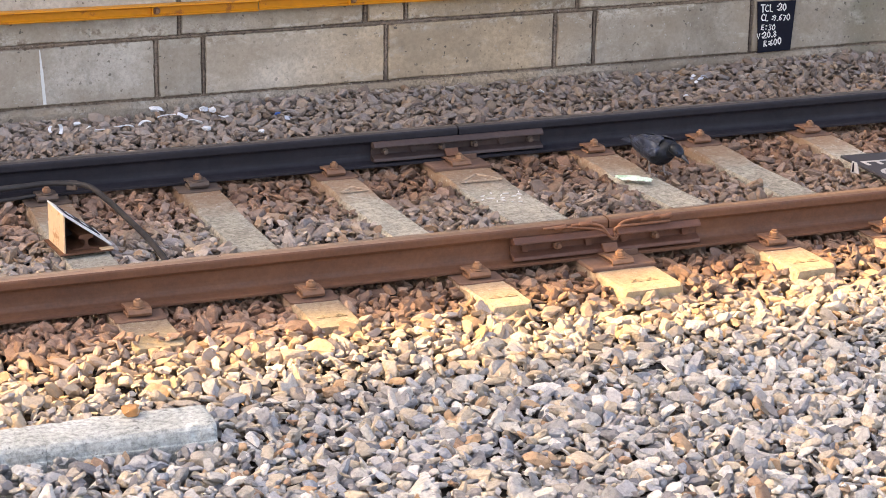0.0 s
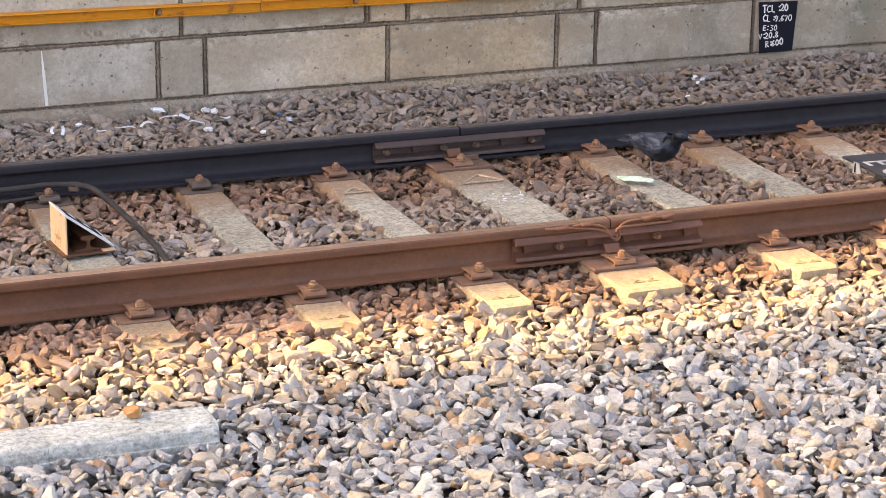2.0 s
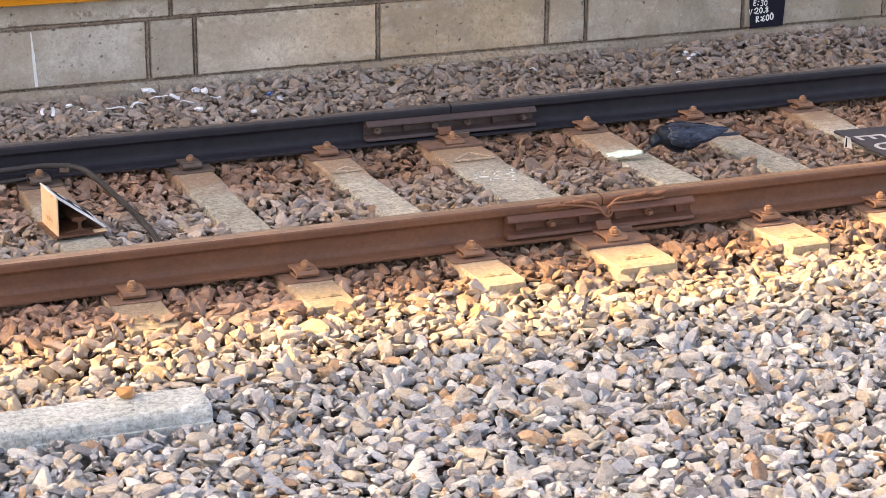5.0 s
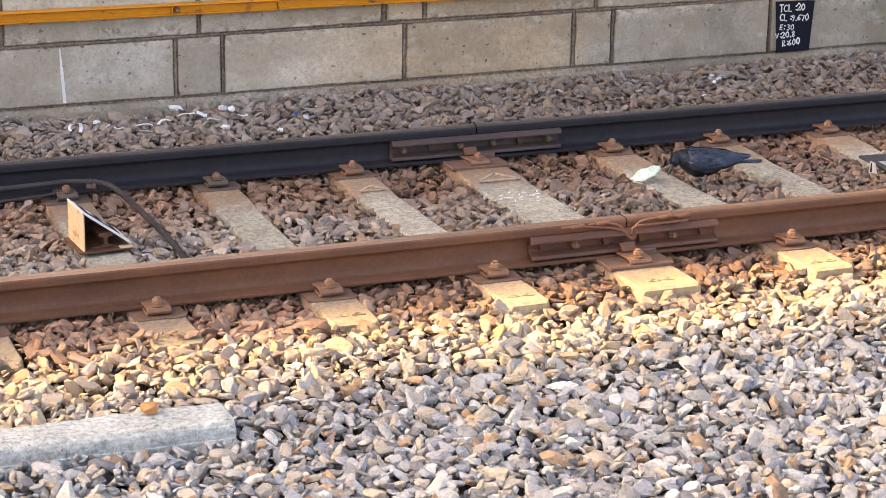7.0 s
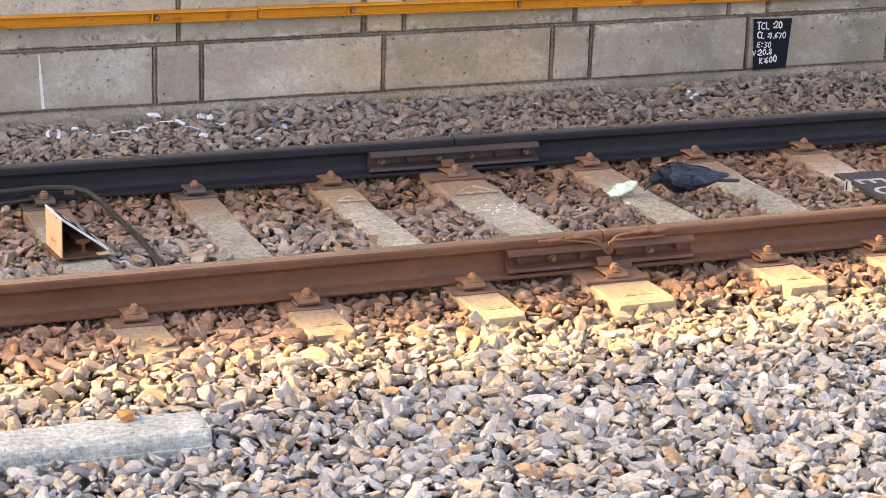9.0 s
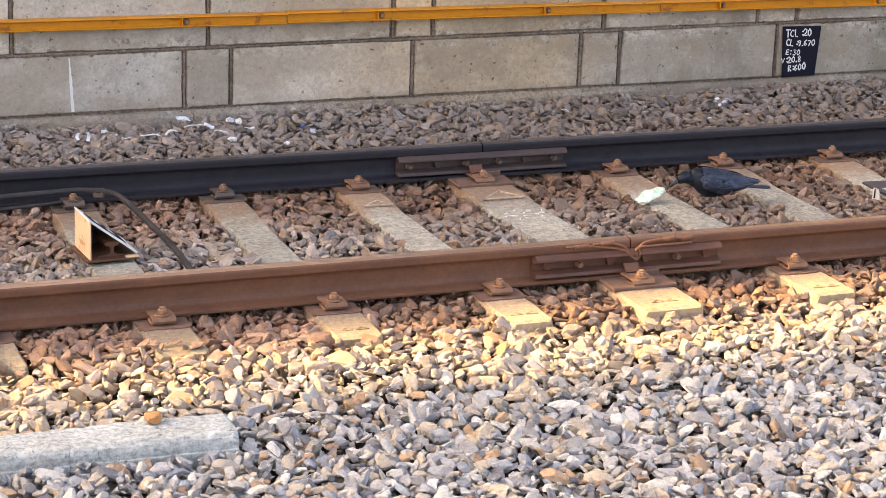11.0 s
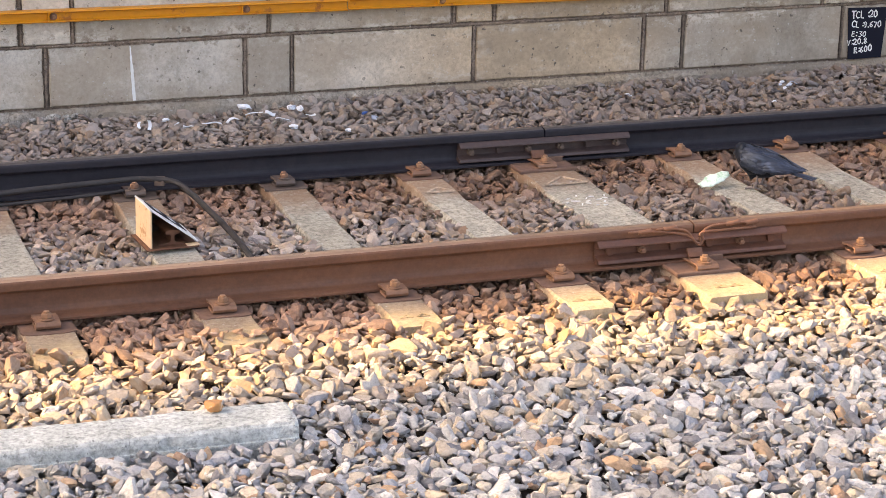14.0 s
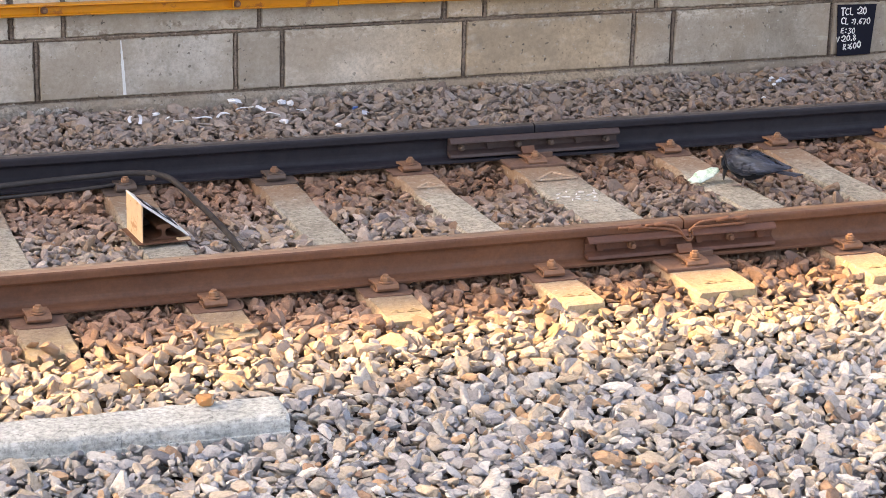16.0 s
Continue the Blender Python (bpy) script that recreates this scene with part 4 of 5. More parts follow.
chunky = max(range(80), key=lambda k: np.ptp(TEMPLATES[k][0][:, 2]) / np.ptp(TEMPLATES[k][0][:, 0]))
loose_stone(0.981, -1.052, 0.038, 0.034, BRICKY, "small orange-brown broken stone on the kerb", chunky)


# ---- the wedge-shaped marker between the rails ----
def wedge_marker(m):
    ob = empty("track_marker", m, "wedge-shaped steel track marker with a rusting white end plate", "track marker")
    part("end_plate", extrude([(-0.108, 0.0), (0.095, 0.0), (0.095, 0.158), (-0.108, 0.152)], -0.003, 0.003), CREAM, ob, "rusting white-painted steel plate, warm sun in its colour")
    part("base_plate", box(-0.022, 0.186, -0.122, 0.10, -0.004, 0.002, 0.001), RAIL_RUST, ob, "rusty steel base plate")
    slope = math.degrees(math.atan2(0.143, 0.190))
    board = part("board", box(0, 0.236, -0.112, 0.100, -0.003, 0.003, 0.001), WHITE, ob, "white board with dark bars", m=pose(-0.004, 0, 0.158, 0, slope, 0))
    part("dark_panel", box(0.030, 0.200, -0.052, 0.060, 0.003, 0.0055), BLACK, board)
    for a, b, c, d in ((0.055, 0.085, -0.02, 0.03), (0.12, 0.15, -0.035, 0.01)):
        part("light_bar", box(a, b, c, d, 0.0055, 0.0065), PLASTIC, board)
    part("toe", box(0.140, 0.190, -0.120, -0.09, 0.0, 0.006, 0.001), CREAM, ob)
    # added dark panel that stands in for the shade inside the wedge
    part("back_plate", extrude([(0.004, 0.0), (0.182, 0.0), (0.182, 0.006), (0.004, 0.140)], 0.080, 0.086, 1), PLATE_DARK, ob, "dark panel added to shade inside the wedge")
    stub = [(y * 0.86, z * 0.40) for y, z in RAIL]
    part("weight", extrude(stub, -0.085, 0.09), RAIL_RUST, ob, "short rusty length of old rail", m=pose(0.092, 0.0, 0.0, 0, 0, 90))
    return ob


wedge_marker(pose(1.162, 0.764, 0.004, 0, 0, 4))


def lettered_board(m):
    ob = empty("letter_board", m, "dusty dark board with white letters lying flat between the rails", "sign")
    part("board", box(-0.20, 0.20, -0.25, 0.27, -0.006, 0.006, 0.002, 0.002), DUSTY, ob)
    for ch, x, y in (("E", -0.168, 0.168), ("C", -0.168, 0.040)):
        lettering("letter", ch, 0.225, DULL_WHITE, ob, pose(x, y, 0.0062, 0, 0, -90) @ Matrix.Diagonal((0.72, 1, 1, 1)), 0.001, 0.0)
    part("light_bar", box(-0.165, -0.14, -0.145, -0.12, 0.006, 0.0072), DULL_WHITE, ob)
    part("light_bar", box(0.035, 0.17, 0.145, 0.165, 0.006, 0.0072), DULL_WHITE, ob, m=pose(0, 0, 0, 0, 0, -18))
    part("light_bar", box(0.035, 0.17, 0.085, 0.105, 0.006, 0.0074), DULL_WHITE, ob, m=pose(0, 0, 0, 0, 0, 12))
    tab = part("end_tab", extrude([(-0.030, -0.022), (0.016, -0.026), (0.014, 0.026), (-0.012, 0.024)], -0.003, 0.003), DULL_WHITE, ob, "small white end tab with a dark stripe", m=pose(-0.245, 0.085, 0.004, 0, 0, 20))
    part("stripe", extrude([(-0.002, -0.02), (0.006, -0.02), (0.005, 0.022), (0.001, 0.022)], -0.006, -0.0035), BLACK, tab)
    part("bracket", box(-0.12, 0.15, 0.10, 0.14, -0.06, -0.006), RAIL_RUST, ob)
    return ob


lettered_board(pose(4.968, 0.620, 0.017, 1, 1, 0))

# ---- the cable along the far rail ----
cable = part("cable", tube([(-1.200, 1.400, 0.012), (0.018, 1.403, 0.014), (0.663, 1.401, 0.050), (0.918, 1.412, 0.060), (1.156, 1.422, 0.065), (1.294, 1.412, 0.070), (1.419, 1.350, 0.065), (1.468, 1.218, 0.040),
                            (1.493, 1.045, 0.022), (1.508, 0.844, 0.014), (1.513, 0.614, 0.008), (1.508, 0.396, 0.000), (1.498, 0.161, -0.020)], 0.0125, 12, 8), RUBBER, smooth=True)
thin = part("cable", tube([(-1.200, 1.375, 0.002), (0.213, 1.381, 0.004), (0.751, 1.387, 0.010), (1.116, 1.397, 0.022), (1.245, 1.407, 0.030)], 0.0075, 10, 6), RUBBER, smooth=True)
tagged(thin, "thin black cable at the foot of the dark rail", "cable")
holder = empty("cable_clamp", pose(1.369, 1.396, 0.060, 0, 0, -20), "small dark steel clamp holding the cable to the rail", "clamp")
part("strap", box(-0.022, 0.022, -0.020, 0.020, -0.018, 0.016, 0.004), CLIP_DARK, holder)
part("bolt", cylinder(0.008, 0.014, pose(0.014, -0.020, 0.0, 90), 6, bevel=0.001), CLIP_DARK, holder)
tagged(cable, "thick black rubber cable along the dark rail and over the stones", "cable")


# ---- litter by the wall ----
def scrap(x, y, size, stretch, turn, mat, label, seed, stand=0.0):
    """A bent strip, or a crumpled scrap, of torn plastic film."""
    rnd = random.Random(seed)
    bm = bmesh.new()
    if stretch >= 1.8:
        bmesh.ops.create_grid(bm, x_segments=10, y_segments=2, size=1)
        bend, twist = rnd.uniform(-0.5, 0.5), rnd.uniform(-0.7, 0.7)
        for v in bm.verts:
            u, w = v.co.x, v.co.y * rnd.uniform(0.8, 1.1)
            v.co = Vector((u * size * stretch, w * 0.95 * size + bend * size * u * u * stretch, size * (0.35 * w * twist * u + 0.5 * math.sin(2.2 * u + seed))))
        bmesh.ops.solidify(bm, geom=bm.faces[:], thickness=0.004)
    else:
        bmesh.ops.create_icosphere(bm, subdivisions=2, radius=1)
        for v in bm.verts:
            v.co += Vector(noise.noise_vector(v.co * 2.3 + Vector((seed, 2 * seed, 0)))) * 0.75
            v.co = Vector((v.co.x * size * stretch, v.co.y * size, v.co.z * size * 0.6))
    ob = new("litter", mesh_of("litter", bm, mat))
    ob.matrix_basis = pose(x, y, level(x, y) + 0.024 + size * 0.3 + 0.012 * stand, 0, 0, turn) @ pose(0, 0, 0, rnd.uniform(-35, 25), -70 * stand + rnd.uniform(-12, 12), 0)
    return tagged(ob, label, "litter", "litter by the wall")


LITTER = "scrap of white plastic litter on the stones by the wall"
for item in ((1.518, 2.510, 0.0075, 2.2, 75, PLASTIC), (1.571, 2.500, 0.0085, 2.6, 80, PLASTIC), (1.671, 2.618, 0.013, 1.4, 20, PLASTIC), (1.697, 2.544, 0.012, 2.2, -40, PLASTIC), (1.747, 2.480, 0.012, 2.0, -15, PLASTIC), (1.870, 2.513, 0.011, 4.2, 3, PLASTIC),
             (1.973, 2.557, 0.010, 3.4, 25, PLASTIC), (2.093, 2.773, 0.024, 1.25, -20, PLASTIC), (2.107, 2.644, 0.010, 4.4, -4, PLASTIC), (2.179, 2.602, 0.014, 1.8, -20, PLASTIC), (2.209, 2.494, 0.012, 3.0, -38, PLASTIC),
             (2.221, 2.334, 0.017, 1.3, 10, PLASTIC), (2.304, 2.678, 0.016, 1.2, 60, PLASTIC), (2.339, 2.635, 0.016, 1.5, 100, PLASTIC), (2.358, 2.528, 0.011, 2.2, 0, PLASTIC), (4.026, 2.499, 0.010, 1.8, 10, PLASTIC), (4.938, 2.561, 0.010, 1.6, 10, PLASTIC), (4.714, 2.232, 0.006, 2.0, 0, PLASTIC),
             (2.456, 2.229, 0.014, 1.3, 60, PLASTIC), (4.887, 2.440, 0.009, 1.7, 35, PLASTIC)):
    scrap(*item, LITTER, item[0] * 7, 1.0 if item[0] < 1.62 else 0.0)
scrap(2.615, 2.476, 0.011, 1.4, 10, BLUE, "scrap of blue plastic litter on the stones by the wall", 4.4)
CLEAR = painted("clouded_clear_plastic", (0.42, 0.47, 0.56), (0.62, 0.66, 0.72), 0.5, 0.2, 30)
for item in ((4.944, 2.495, 0.015, 1.5, 40), (4.989, 2.528, 0.011, 1.8, -20), (4.903, 2.517, 0.010, 1.3, 70), (2.303, 2.657, 0.018, 1.1, 15), (2.640, 2.412, 0.012, 1.9, 60)):
    scrap(*item, CLEAR, "torn scrap of clouded clear plastic on the stones", item[0] * 3)


# ---- the crow ----
def feathers(name, base, sheen, rough, gloss):
    n = Nodes(name, rough)
    at = n.where
    # the bluish sheen is painted as paler streaks in the base colour
    c = n.mix(n.ramp(n.noise(30, 4, 0.6, stretch=(0.35, 1, 1)), [(0.49, 0.0), (0.66, 1.0)]), base, sheen)
    c = n.mix(1.0, c, n.ramp(n.own(), [(0.0, 0.75), (1.0, 1.2)]), "MULTIPLY")
    n.bump(n.noise(80, 3, 0.6, stretch=(0.25, 1.6, 1)), 0.5, 0.004)
    n.bsdf.inputs["Specular IOR Level"].default_value = gloss
    n.bsdf.inputs["Specular Tint"].default_value = (0.72, 0.86, 1.0, 1)
    return n.done(c, rough)


FEATHER = feathers("black_feathers", (0.004, 0.005, 0.0085), (0.018, 0.024, 0.041), 0.48, 0.32)
WING = feathers("glossy_wing_feathers", (0.016, 0.020, 0.034), (0.060, 0.078, 0.125), 0.40, 0.5)
BEAK = rusty("horn_beak", (0.05, 0.052, 0.06), (0.03, 0.031, 0.036), 0.35)
LEG = rusty("scaly_grey_leg", (0.30, 0.25, 0.235), (0.17, 0.14, 0.13), 0.5)
EYE_MAT = rusty("dark_eye", (0.01, 0.01, 0.01), (0.012, 0.012, 0.012), 0.1)


def loft(rings, seg=16):
    """A closed skin over oval rings: (x, y, z, half width, half height)."""
    bm = bmesh.new()
    loops = [[bm.verts.new((x, y + w * math.cos(a), z + h * math.sin(a))) for a in (2 * math.pi * k / seg for k in range(seg))] for x, y, z, w, h in rings]
    for a, b in zip(loops, loops[1:]):
        for k in range(seg):
            bm.faces.new((a[k], a[(k + 1) % seg], b[(k + 1) % seg], b[k]))
    bm.faces.new(loops[0][::-1]), bm.faces.new(loops[-1])
    return bm


def blade(p0, p1, wide, out, thick=0.0028, sag=0.0):
    """One feather: a thin pointed blade from p0 to p1, its face turned to out."""
    p0, p1, out = Vector(p0), Vector(p1), Vector(out).normalized()
    way = (p1 - p0).normalized()
    across = way.cross(out).normalized()
    out = across.cross(way)
    bm = bmesh.new()
    loops = []
    for u, w in ((0.0, 0.35), (0.12, 0.75), (0.35, 1.0), (0.65, 1.0), (0.85, 0.82), (0.95, 0.52), (1.0, 0.12)):
        c = p0.lerp(p1, u) + out * (sag * math.sin(math.pi * u))
        loops.append([bm.verts.new(c + across * (wide * w * math.cos(a)) + out * (thick * math.sin(a) * (0.4 + 0.6 * w))) for a in (math.pi * k / 4 for k in range(8))])
    for a, b in zip(loops, loops[1:]):
        for k in range(8):
            bm.faces.new((a[k], a[(k + 1) % 8], b[(k + 1) % 8], b[k]))
    bm.faces.new(loops[0][::-1]), bm.faces.new(loops[-1])
    return bm


TORSO_RINGS = [(-0.135, 0.004, 0.012, 0.010), (-0.115, 0.004, 0.030, 0.022), (-0.075, -0.002, 0.049, 0.043), (-0.02, -0.004, 0.060, 0.057), (0.035, -0.001, 0.061, 0.060),
               (0.075, 0.010, 0.053, 0.053), (0.105, 0.022, 0.040, 0.042), (0.125, 0.030, 0.024, 0.026), (0.133, 0.032, 0.008, 0.010)]
FAT, TALL = 1.12, 1.17


def skin(x, angle, lift=0.0):
    """A place on the torso's skin, the angle taken from its side up to its back, and the way out of it."""
    row = [np.interp(x, [r[0] for r in TORSO_RINGS], [r[k] for r in TORSO_RINGS]) for k in (1, 2, 3)]
    a = radians(angle)
    w, h = row[1] * FAT, row[2] * TALL
    out = Vector((0, math.cos(a) / w, math.sin(a) / h)).normalized()
    return Vector((x, w * math.cos(a), row[0] * TALL + h * math.sin(a))) + out * lift, out


def build_crow():
    crow = empty("crow", pose(0, 0, 0), "glossy black crow feeding between the rails", "crow")
    torso = part("torso", loft([(x, 0, z * TALL, w * FAT, h * TALL) for x, z, w, h in TORSO_RINGS], 20), FEATHER, crow, smooth=True)
    rnd = random.Random(3)
    for s in (-1, 1):
        flip = Vector((1, s, 1))
        # the folded wing's own thickness, under its feathers
        bm = loft([(0.088, s * 0.046, 0.026, 0.006, 0.010), (0.070, s * 0.056, 0.022, 0.012, 0.034), (0.03, s * 0.062, 0.022, 0.014, 0.046), (-0.03, s * 0.058, 0.024, 0.014, 0.044), (-0.09, s * 0.044, 0.026, 0.012, 0.032),
                   (-0.15, s * 0.030, 0.026, 0.010, 0.020), (-0.20, s * 0.021, 0.024, 0.007, 0.012), (-0.235, s * 0.016, 0.022, 0.004, 0.006)], 14)
        wing = part("wing", bm, WING, torso, smooth=True)
        rows = (("covert_feather", 0.082, 0.058, 6, (72, -8), 0.015, 0.0115), ("covert_feather", 0.050, 0.066, 6, (76, -12), 0.016, 0.0125),
                ("covert_feather", 0.012, 0.080, 6, (78, -14), 0.0165, 0.0120))
        for name, x0, long, count, (top, low), wide, lift in rows:
            for k in range(count):
                a = top + (low - top) * k / (count - 1) + rnd.uniform(-3, 3)
                p, out = skin(x0 - 0.008 * rnd.random(), a, lift - 0.003)
                q, _ = skin(x0 - long, 0.88 * a + 4, lift + 0.0015)
                part(name, blade(p * flip, q * flip, wide, out * flip, 0.0016, 0.002), WING, wing, smooth=True)
        for k in range(6):      # secondaries, stacked over the rump
            p, out = skin(-0.045, 66 - 14 * k, 0.012)
            q = Vector((-0.165 - 0.006 * k, 0.014 + 0.0050 * k, 0.040 - 0.0048 * k))
            part("secondary_feather", blade(p * flip, q * flip, 0.0125, out * flip, 0.0026, 0.010), WING, wing, smooth=True)
        for k in range(5):      # primaries: the long tips over the tail
            p, out = skin(-0.085, 24 - 11 * k, 0.011)
            q = Vector((-0.250 + 0.016 * k, 0.010 + 0.0045 * k, 0.027 - 0.0045 * k))
            part("primary_feather", blade(p * flip, q * flip, 0.0095, (out + Vector((0, 0, 0.6))) * flip, 0.0024, 0.006), WING, wing, smooth=True)
    back = loft([(0.100, 0, 0.046, 0.020, 0.013), (0.06, 0, 0.049, 0.040, 0.020), (0.0, 0, 0.046, 0.052, 0.0240), (-0.06, 0, 0.040, 0.046, 0.022), (-0.12, 0, 0.034, 0.030, 0.014), (-0.16, 0, 0.026, 0.016, 0.006)], 16)
    mantle = part("mantle", back, FEATHER, torso, smooth=True)
    for row in range(4):
        for k in range(4 + row % 2):
            y = (k - (3 + row % 2) / 2) * 0.019
            x = 0.075 - 0.038 * row
            z = 0.069 - 0.0022 * row - 9.0 * y * y - (0.006 if row == 0 else 0.0)
            part("back_feather", blade((x, y, z), (x - 0.062, 1.05 * y, z - 0.004), 0.0135, (0, 6 * y, 1), 0.0018, 0.002), WING, mantle, smooth=True)
    tail = part("tail", loft([(-0.10, 0, 0.004, 0.022, 0.014), (-0.15, 0, 0.000, 0.024, 0.009), (-0.20, 0, -0.004, 0.026, 0.006), (-0.24, 0, -0.007, 0.026, 0.003)], 14), FEATHER, torso, smooth=True)
    for k in range(7):
        f = (k - 3) / 3
        part("tail_feather", blade((-0.12, 0.010 * f, 0.004 - 0.003 * abs(f)), (-0.308 + 0.012 * f * f, 0.030 * f, 0.000 - 0.004 * abs(f)), 0.0115, (0, 0.2 * f, 1), 0.0022), WING, tail, smooth=True)
    neck = part("neck", loft([(-0.05, 0, 0, 0.050, 0.052), (-0.01, 0, 0, 0.046, 0.048), (0.03, 0, 0, 0.038, 0.040), (0.07, 0, 0, 0.030, 0.031), (0.105, 0, 0, 0.025, 0.026), (0.118, 0, 0, 0.012, 0.012)], 18), FEATHER, crow, smooth=True)
    head = part("head", loft([(-0.044, 0, -0.004, 0.008, 0.008), (-0.038, 0, -0.003, 0.020, 0.021), (-0.022, 0, 0.000, 0.029, 0.030), (-0.002, 0, 0.003, 0.031, 0.031), (0.018, 0, 0.003, 0.028, 0.027), (0.035, 0, 0.000, 0.020, 0.020), (0.046, 0, -0.003, 0.010, 0.010)], 18), FEATHER, crow, smooth=True)
    part("beak", loft([(0.034, 0, -0.002, 0.012, 0.013), (0.055, 0, -0.003, 0.009, 0.011), (0.078, 0, -0.006, 0.0055, 0.008), (0.094, 0, -0.011, 0.002, 0.004), (0.099, 0, -0.014, 0.0008, 0.0012)], 12), BEAK, head, "dark grey horn beak", smooth=True)
    for s in (-1, 1):
        bm = bmesh.new()
        bmesh.ops.create_uvsphere(bm, u_segments=10, v_segments=8, radius=0.005, matrix=Matrix.Translation((0.022, s * 0.0245, 0.008)))
        part("eye", bm, EYE_MAT, head, smooth=True)
    for s in (-1, 1):
        y = s * 0.043
        leg = part("leg", tube([(-0.010, y, 0.130), (-0.006, y, 0.098), (-0.012, y, 0.055), (0.0, y, 0.008)], 0.0066, 8, 4), LEG, crow, "dark scaly grey leg", smooth=True)
        part("thigh", cylinder(0.0085, 0.088, pose(-0.006, y * 0.95, 0.128), 14, r2=0.027), FEATHER, leg, smooth=True)
        for a in (-24, 0, 24, 180):
            l = 0.046 if a != 180 else 0.032
            part("toe", tube([(0, y, 0.008), (0.5 * l * math.cos(radians(a)), y + 0.5 * l * math.sin(radians(a)), 0.008), (l * math.cos(radians(a)), y + l * math.sin(radians(a)), 0.002)], 0.0046, 6, 3), LEG, leg, smooth=True)
    return crow, torso, neck, head


CROW, TORSO, NECK, HEAD = build_crow()
CROW.scale = (0.873, 0.873, 0.873)


def wrapper():
    bm = bmesh.new()
    bmesh.ops.create_grid(bm, x_segments=22, y_segments=10, size=1)
    for v in bm.verts:
        x, y = v.co.x, v.co.y
        c = v.co.copy() * 2.1
        v.co = Vector((0.081 * x * (1 + 0.15 * noise.noise(c)), 0.031 * y * (1 - 0.62 * x * x) * (1 + 0.22 * noise.noise(Vector((3.1 * x, 1.4 * y, 2.2)))) + 0.006 * noise.noise(Vector((2.6 * x, 0.3, 5.1))), 0.009 * (1 - 0.8 * y * y) * (1 - 0.5 * x * x) + 0.006 * noise.noise(c * 1.3) + 0.003 * noise.noise(c * 2.6) + 0.004))
    bmesh.ops.solidify(bm, geom=bm.faces[:], thickness=0.004)
    ob = new("food_wrapper", mesh_of("food_wrapper", bm, WRAP, True))
    return tagged(ob, "crumpled pale green and white food wrapper on a sleeper", "wrapper")


WRAPPER = wrapper()


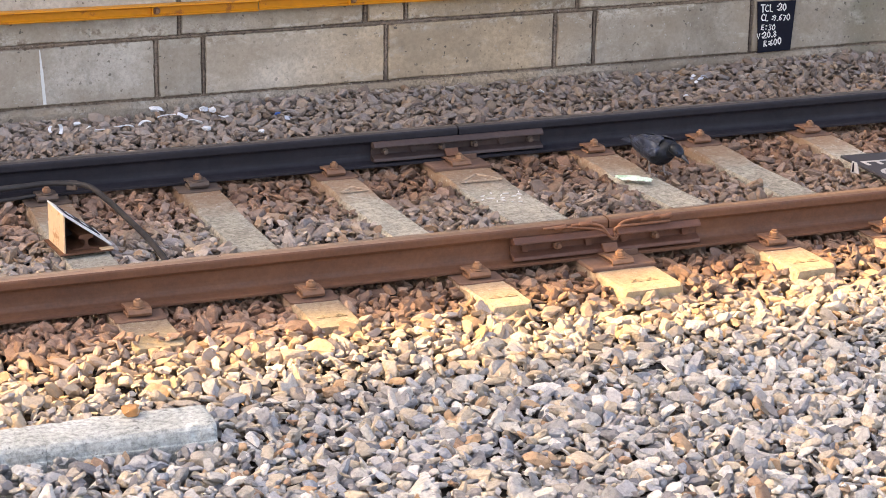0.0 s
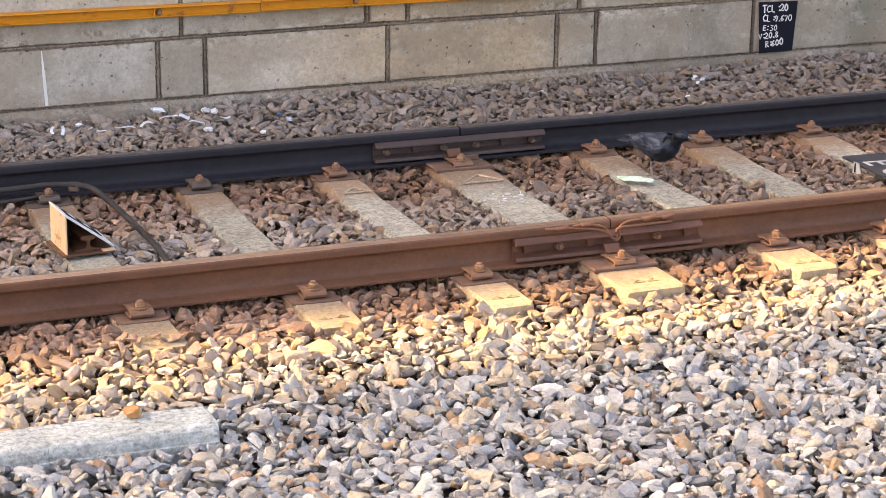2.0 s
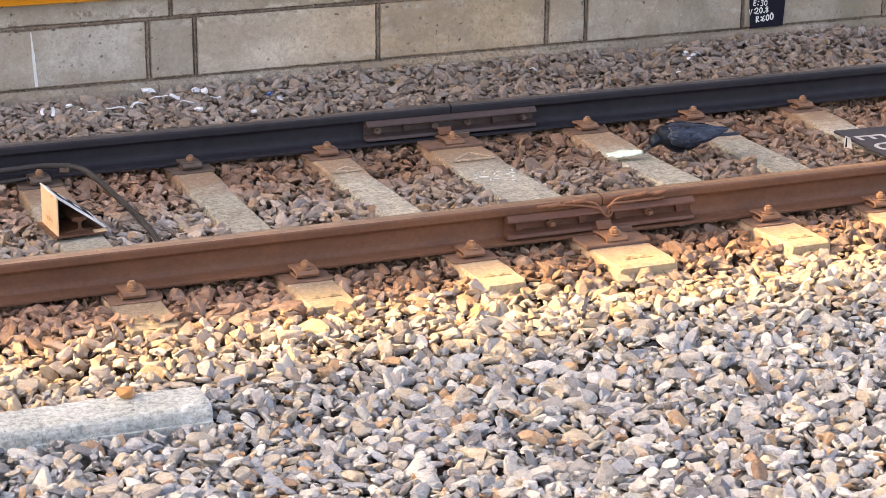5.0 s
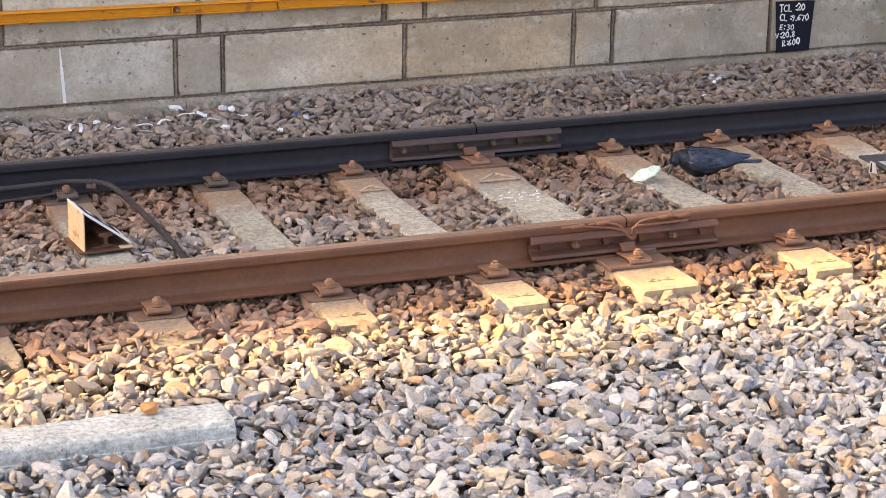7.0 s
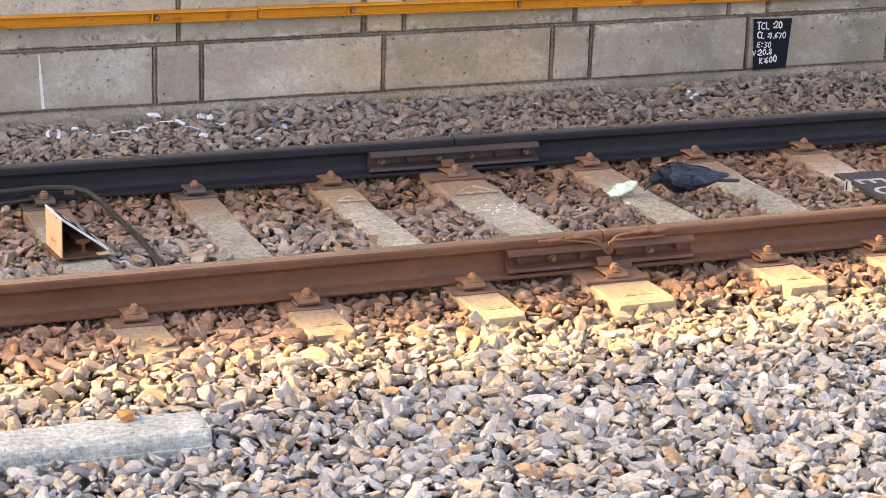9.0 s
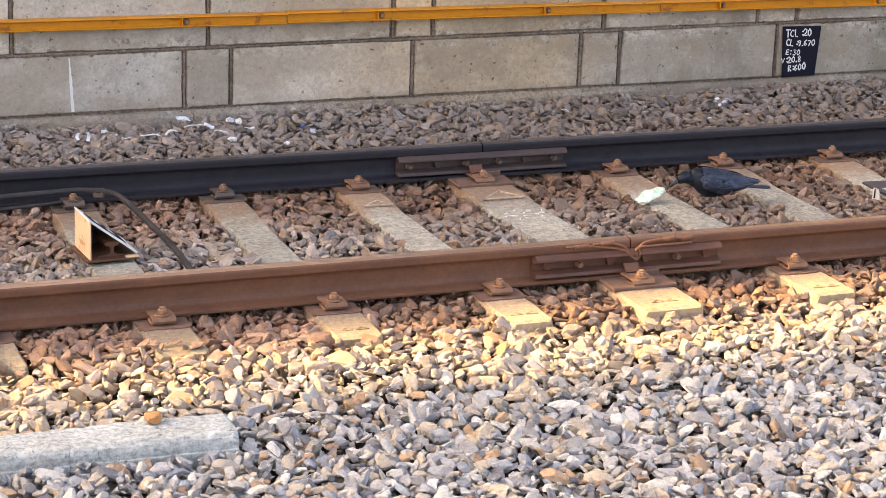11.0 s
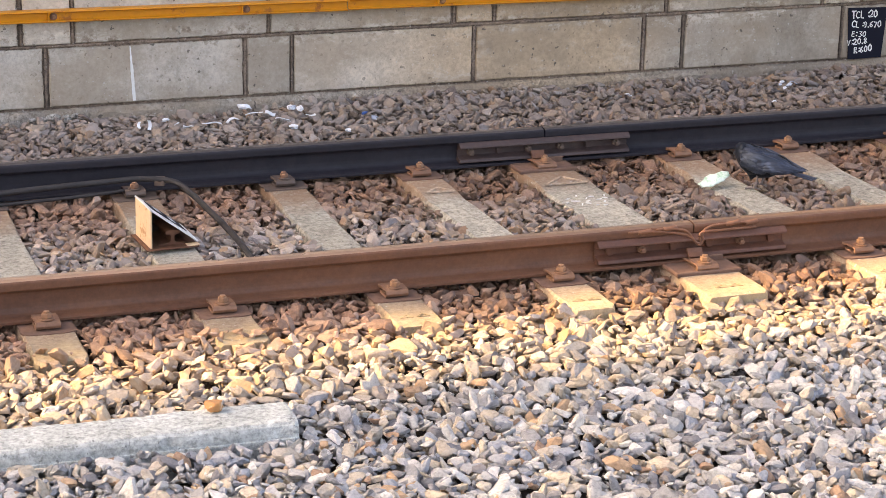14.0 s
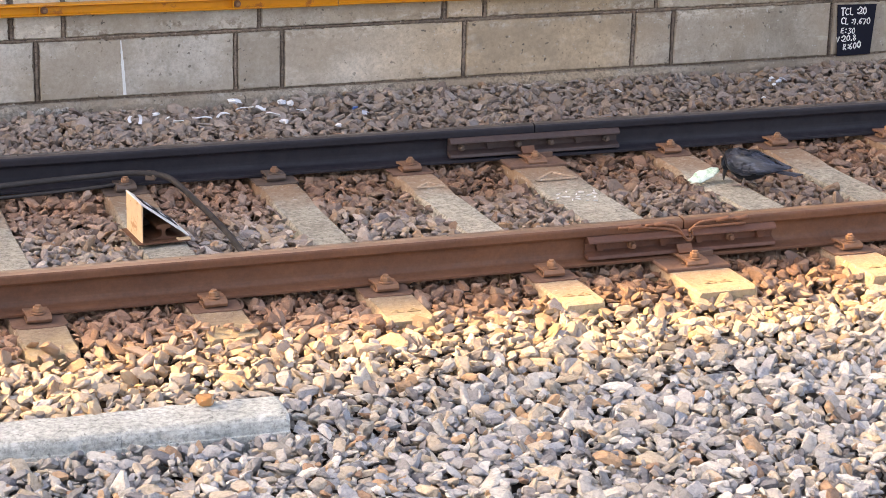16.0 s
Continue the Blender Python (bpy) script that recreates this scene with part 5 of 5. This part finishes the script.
def motions():
    # seconds; the crow's place and heading; its torso's tilt; its head's place ahead and up, turn and tilt
    rows = [
        (0.0, 3.898, 1.011, -84, 1, 0.16, 0.162, 18, -26, 0.124),
        (0.3, 3.898, 1.011, -86, -3, 0.135, 0.12, -15, -50, 0.119),
        (0.5, 3.898, 1.011, -86, -3, 0.12, 0.102, -38, -55, 0.114),
        (0.8, 3.898, 1.011, -88, 2, 0.095, 0.175, -42, -15, 0.132),
        (1.0, 3.891, 1.011, -88, 3, 0.085, 0.188, -45, -20, 0.134),
        (1.5, 3.888, 1.004, -82, 4, 0.113, 0.188, -12, -16, 0.136),
        (2.0, 3.887, 0.992, -76, 3, 0.15, 0.24, 14, 4, 0.15),
        (2.5, 3.885, 0.986, -76, 6, 0.16, 0.312, 18, 2, 0.16),
        (2.8, 3.896, 0.999, -80, 6, 0.155, 0.302, -20, -6, 0.158),
        (3.0, 3.912, 1.013, -84, 6, 0.152, 0.28, -20, -10, 0.155),
        (3.2, 3.943, 1.025, -102, 8, 0.155, 0.243, 0, -12, 0.141),
        (3.5, 4.006, 1.045, -126, 6, 0.16, 0.146, -10, -34, 0.104),
        (3.7, 4.031, 1.014, -145, 3, 0.16, 0.12, 5, -34, 0.094),
        (4.0, 4.046, 0.944, -165, 0, 0.158, 0.108, 15, -26, 0.092),
        (4.2, 3.999, 0.891, -186, -3, 0.14, 0.08, 20, -16, 0.096),
        (5.2, 3.973, 0.870, -190, -3, 0.135, 0.1, 20, -35, 0.1),
        (6.3, 3.929, 0.814, -192, -4, 0.15, 0.138, 25, -8, 0.105),
        (6.5, 3.931, 0.824, -192, -3, 0.13, 0.162, 25, -6, 0.105),
        (7.0, 3.935, 0.840, -195, -2, 0.13, 0.128, 40, -42, 0.105),
        (7.5, 3.942, 0.831, -187, 1, 0.142, 0.112, 24, -50, 0.105),
        (8.0, 3.940, 0.824, -189, 0, 0.140, 0.112, 12, -56, 0.105),
        (8.5, 3.942, 0.831, -188, 3, 0.15, 0.138, 40, -30, 0.105),
        (9.0, 3.944, 0.824, -189, 2, 0.138, 0.112, 28, -24, 0.105),
        (10.2, 3.951, 0.840, -189, 3, 0.145, 0.13, 15, -30, 0.108),
        (11.3, 3.981, 0.865, -189, 6, 0.155, 0.16, 10, 0, 0.112),
        (11.5, 3.983, 0.880, -189, 9, 0.146, 0.176, 5, 22, 0.115),
        (12.0, 3.945, 0.858, -194, 1, 0.122, 0.131, 42, -30, 0.105),
        (12.5, 3.900, 0.860, -222, -2, 0.127, 0.151, -14, -65, 0.12),
        (13.0, 3.905, 0.876, -232, 2, 0.14, 0.163, -30, -23, 0.125),
        (13.5, 3.905, 0.879, -235, 3, 0.125, 0.182, -20, -10, 0.125),
        (14.0, 3.899, 0.881, -230, 6, 0.1, 0.184, -40, -25, 0.125),
        (14.5, 3.890, 0.858, -234, -2, 0.117, 0.138, 5, -70, 0.11),
        (15.0, 3.881, 0.846, -234, 5, 0.106, 0.112, -15, -70, 0.1),
        (15.5, 3.875, 0.848, -236, 0, 0.1, 0.123, -10, -60, 0.1),
        (16.0, 3.883, 0.856, -240, -3, 0.118, 0.1, 8, -74, 0.1),
    ]
    necks = []
    for t, x, y, h, tilt, hx, hz, turn, nod, tz in rows:
        a = radians(tilt)
        root = Vector((0.065 * math.cos(a) - 0.012 * math.sin(a), 0, tz + 0.065 * math.sin(a) + 0.012 * math.cos(a)))
        way = (Vector((hx, 0, hz)) - root).normalized()
        necks.append((t, Matrix.Translation(Vector((hx, 0, hz)) - way * 0.105) @ pose(0, 0, 0, 0, -math.degrees(math.atan2(way.z, way.x)), 0)))
    walk(CROW, [(t, pose(x, y, -0.012, 0, 0, h)) for t, x, y, h, *_ in rows])
    walk(TORSO, [(row[0], pose(0, 0, row[-1], 0, -row[4], 0)) for row in rows])
    walk(NECK, necks)
    walk(HEAD, [(t, pose(hx, 0, hz, 0, 0, turn) @ pose(0, 0, 0, 0, -nod, 0)) for t, x, y, h, tilt, hx, hz, turn, nod, tz in rows])
    walk(WRAPPER, [(0.0, pose(3.732, 0.915, 0.004, 0, 0, -40)), (4.2, pose(3.732, 0.915, 0.004, 0, 0, -40)), (5.2, pose(3.723, 0.928, 0.014, 10, -4, 0)), (6.3, pose(3.714, 0.938, 0.020, 20, -13, 14)), (16.0, pose(3.714, 0.938, 0.020, 20, -13, 14))])


motions()
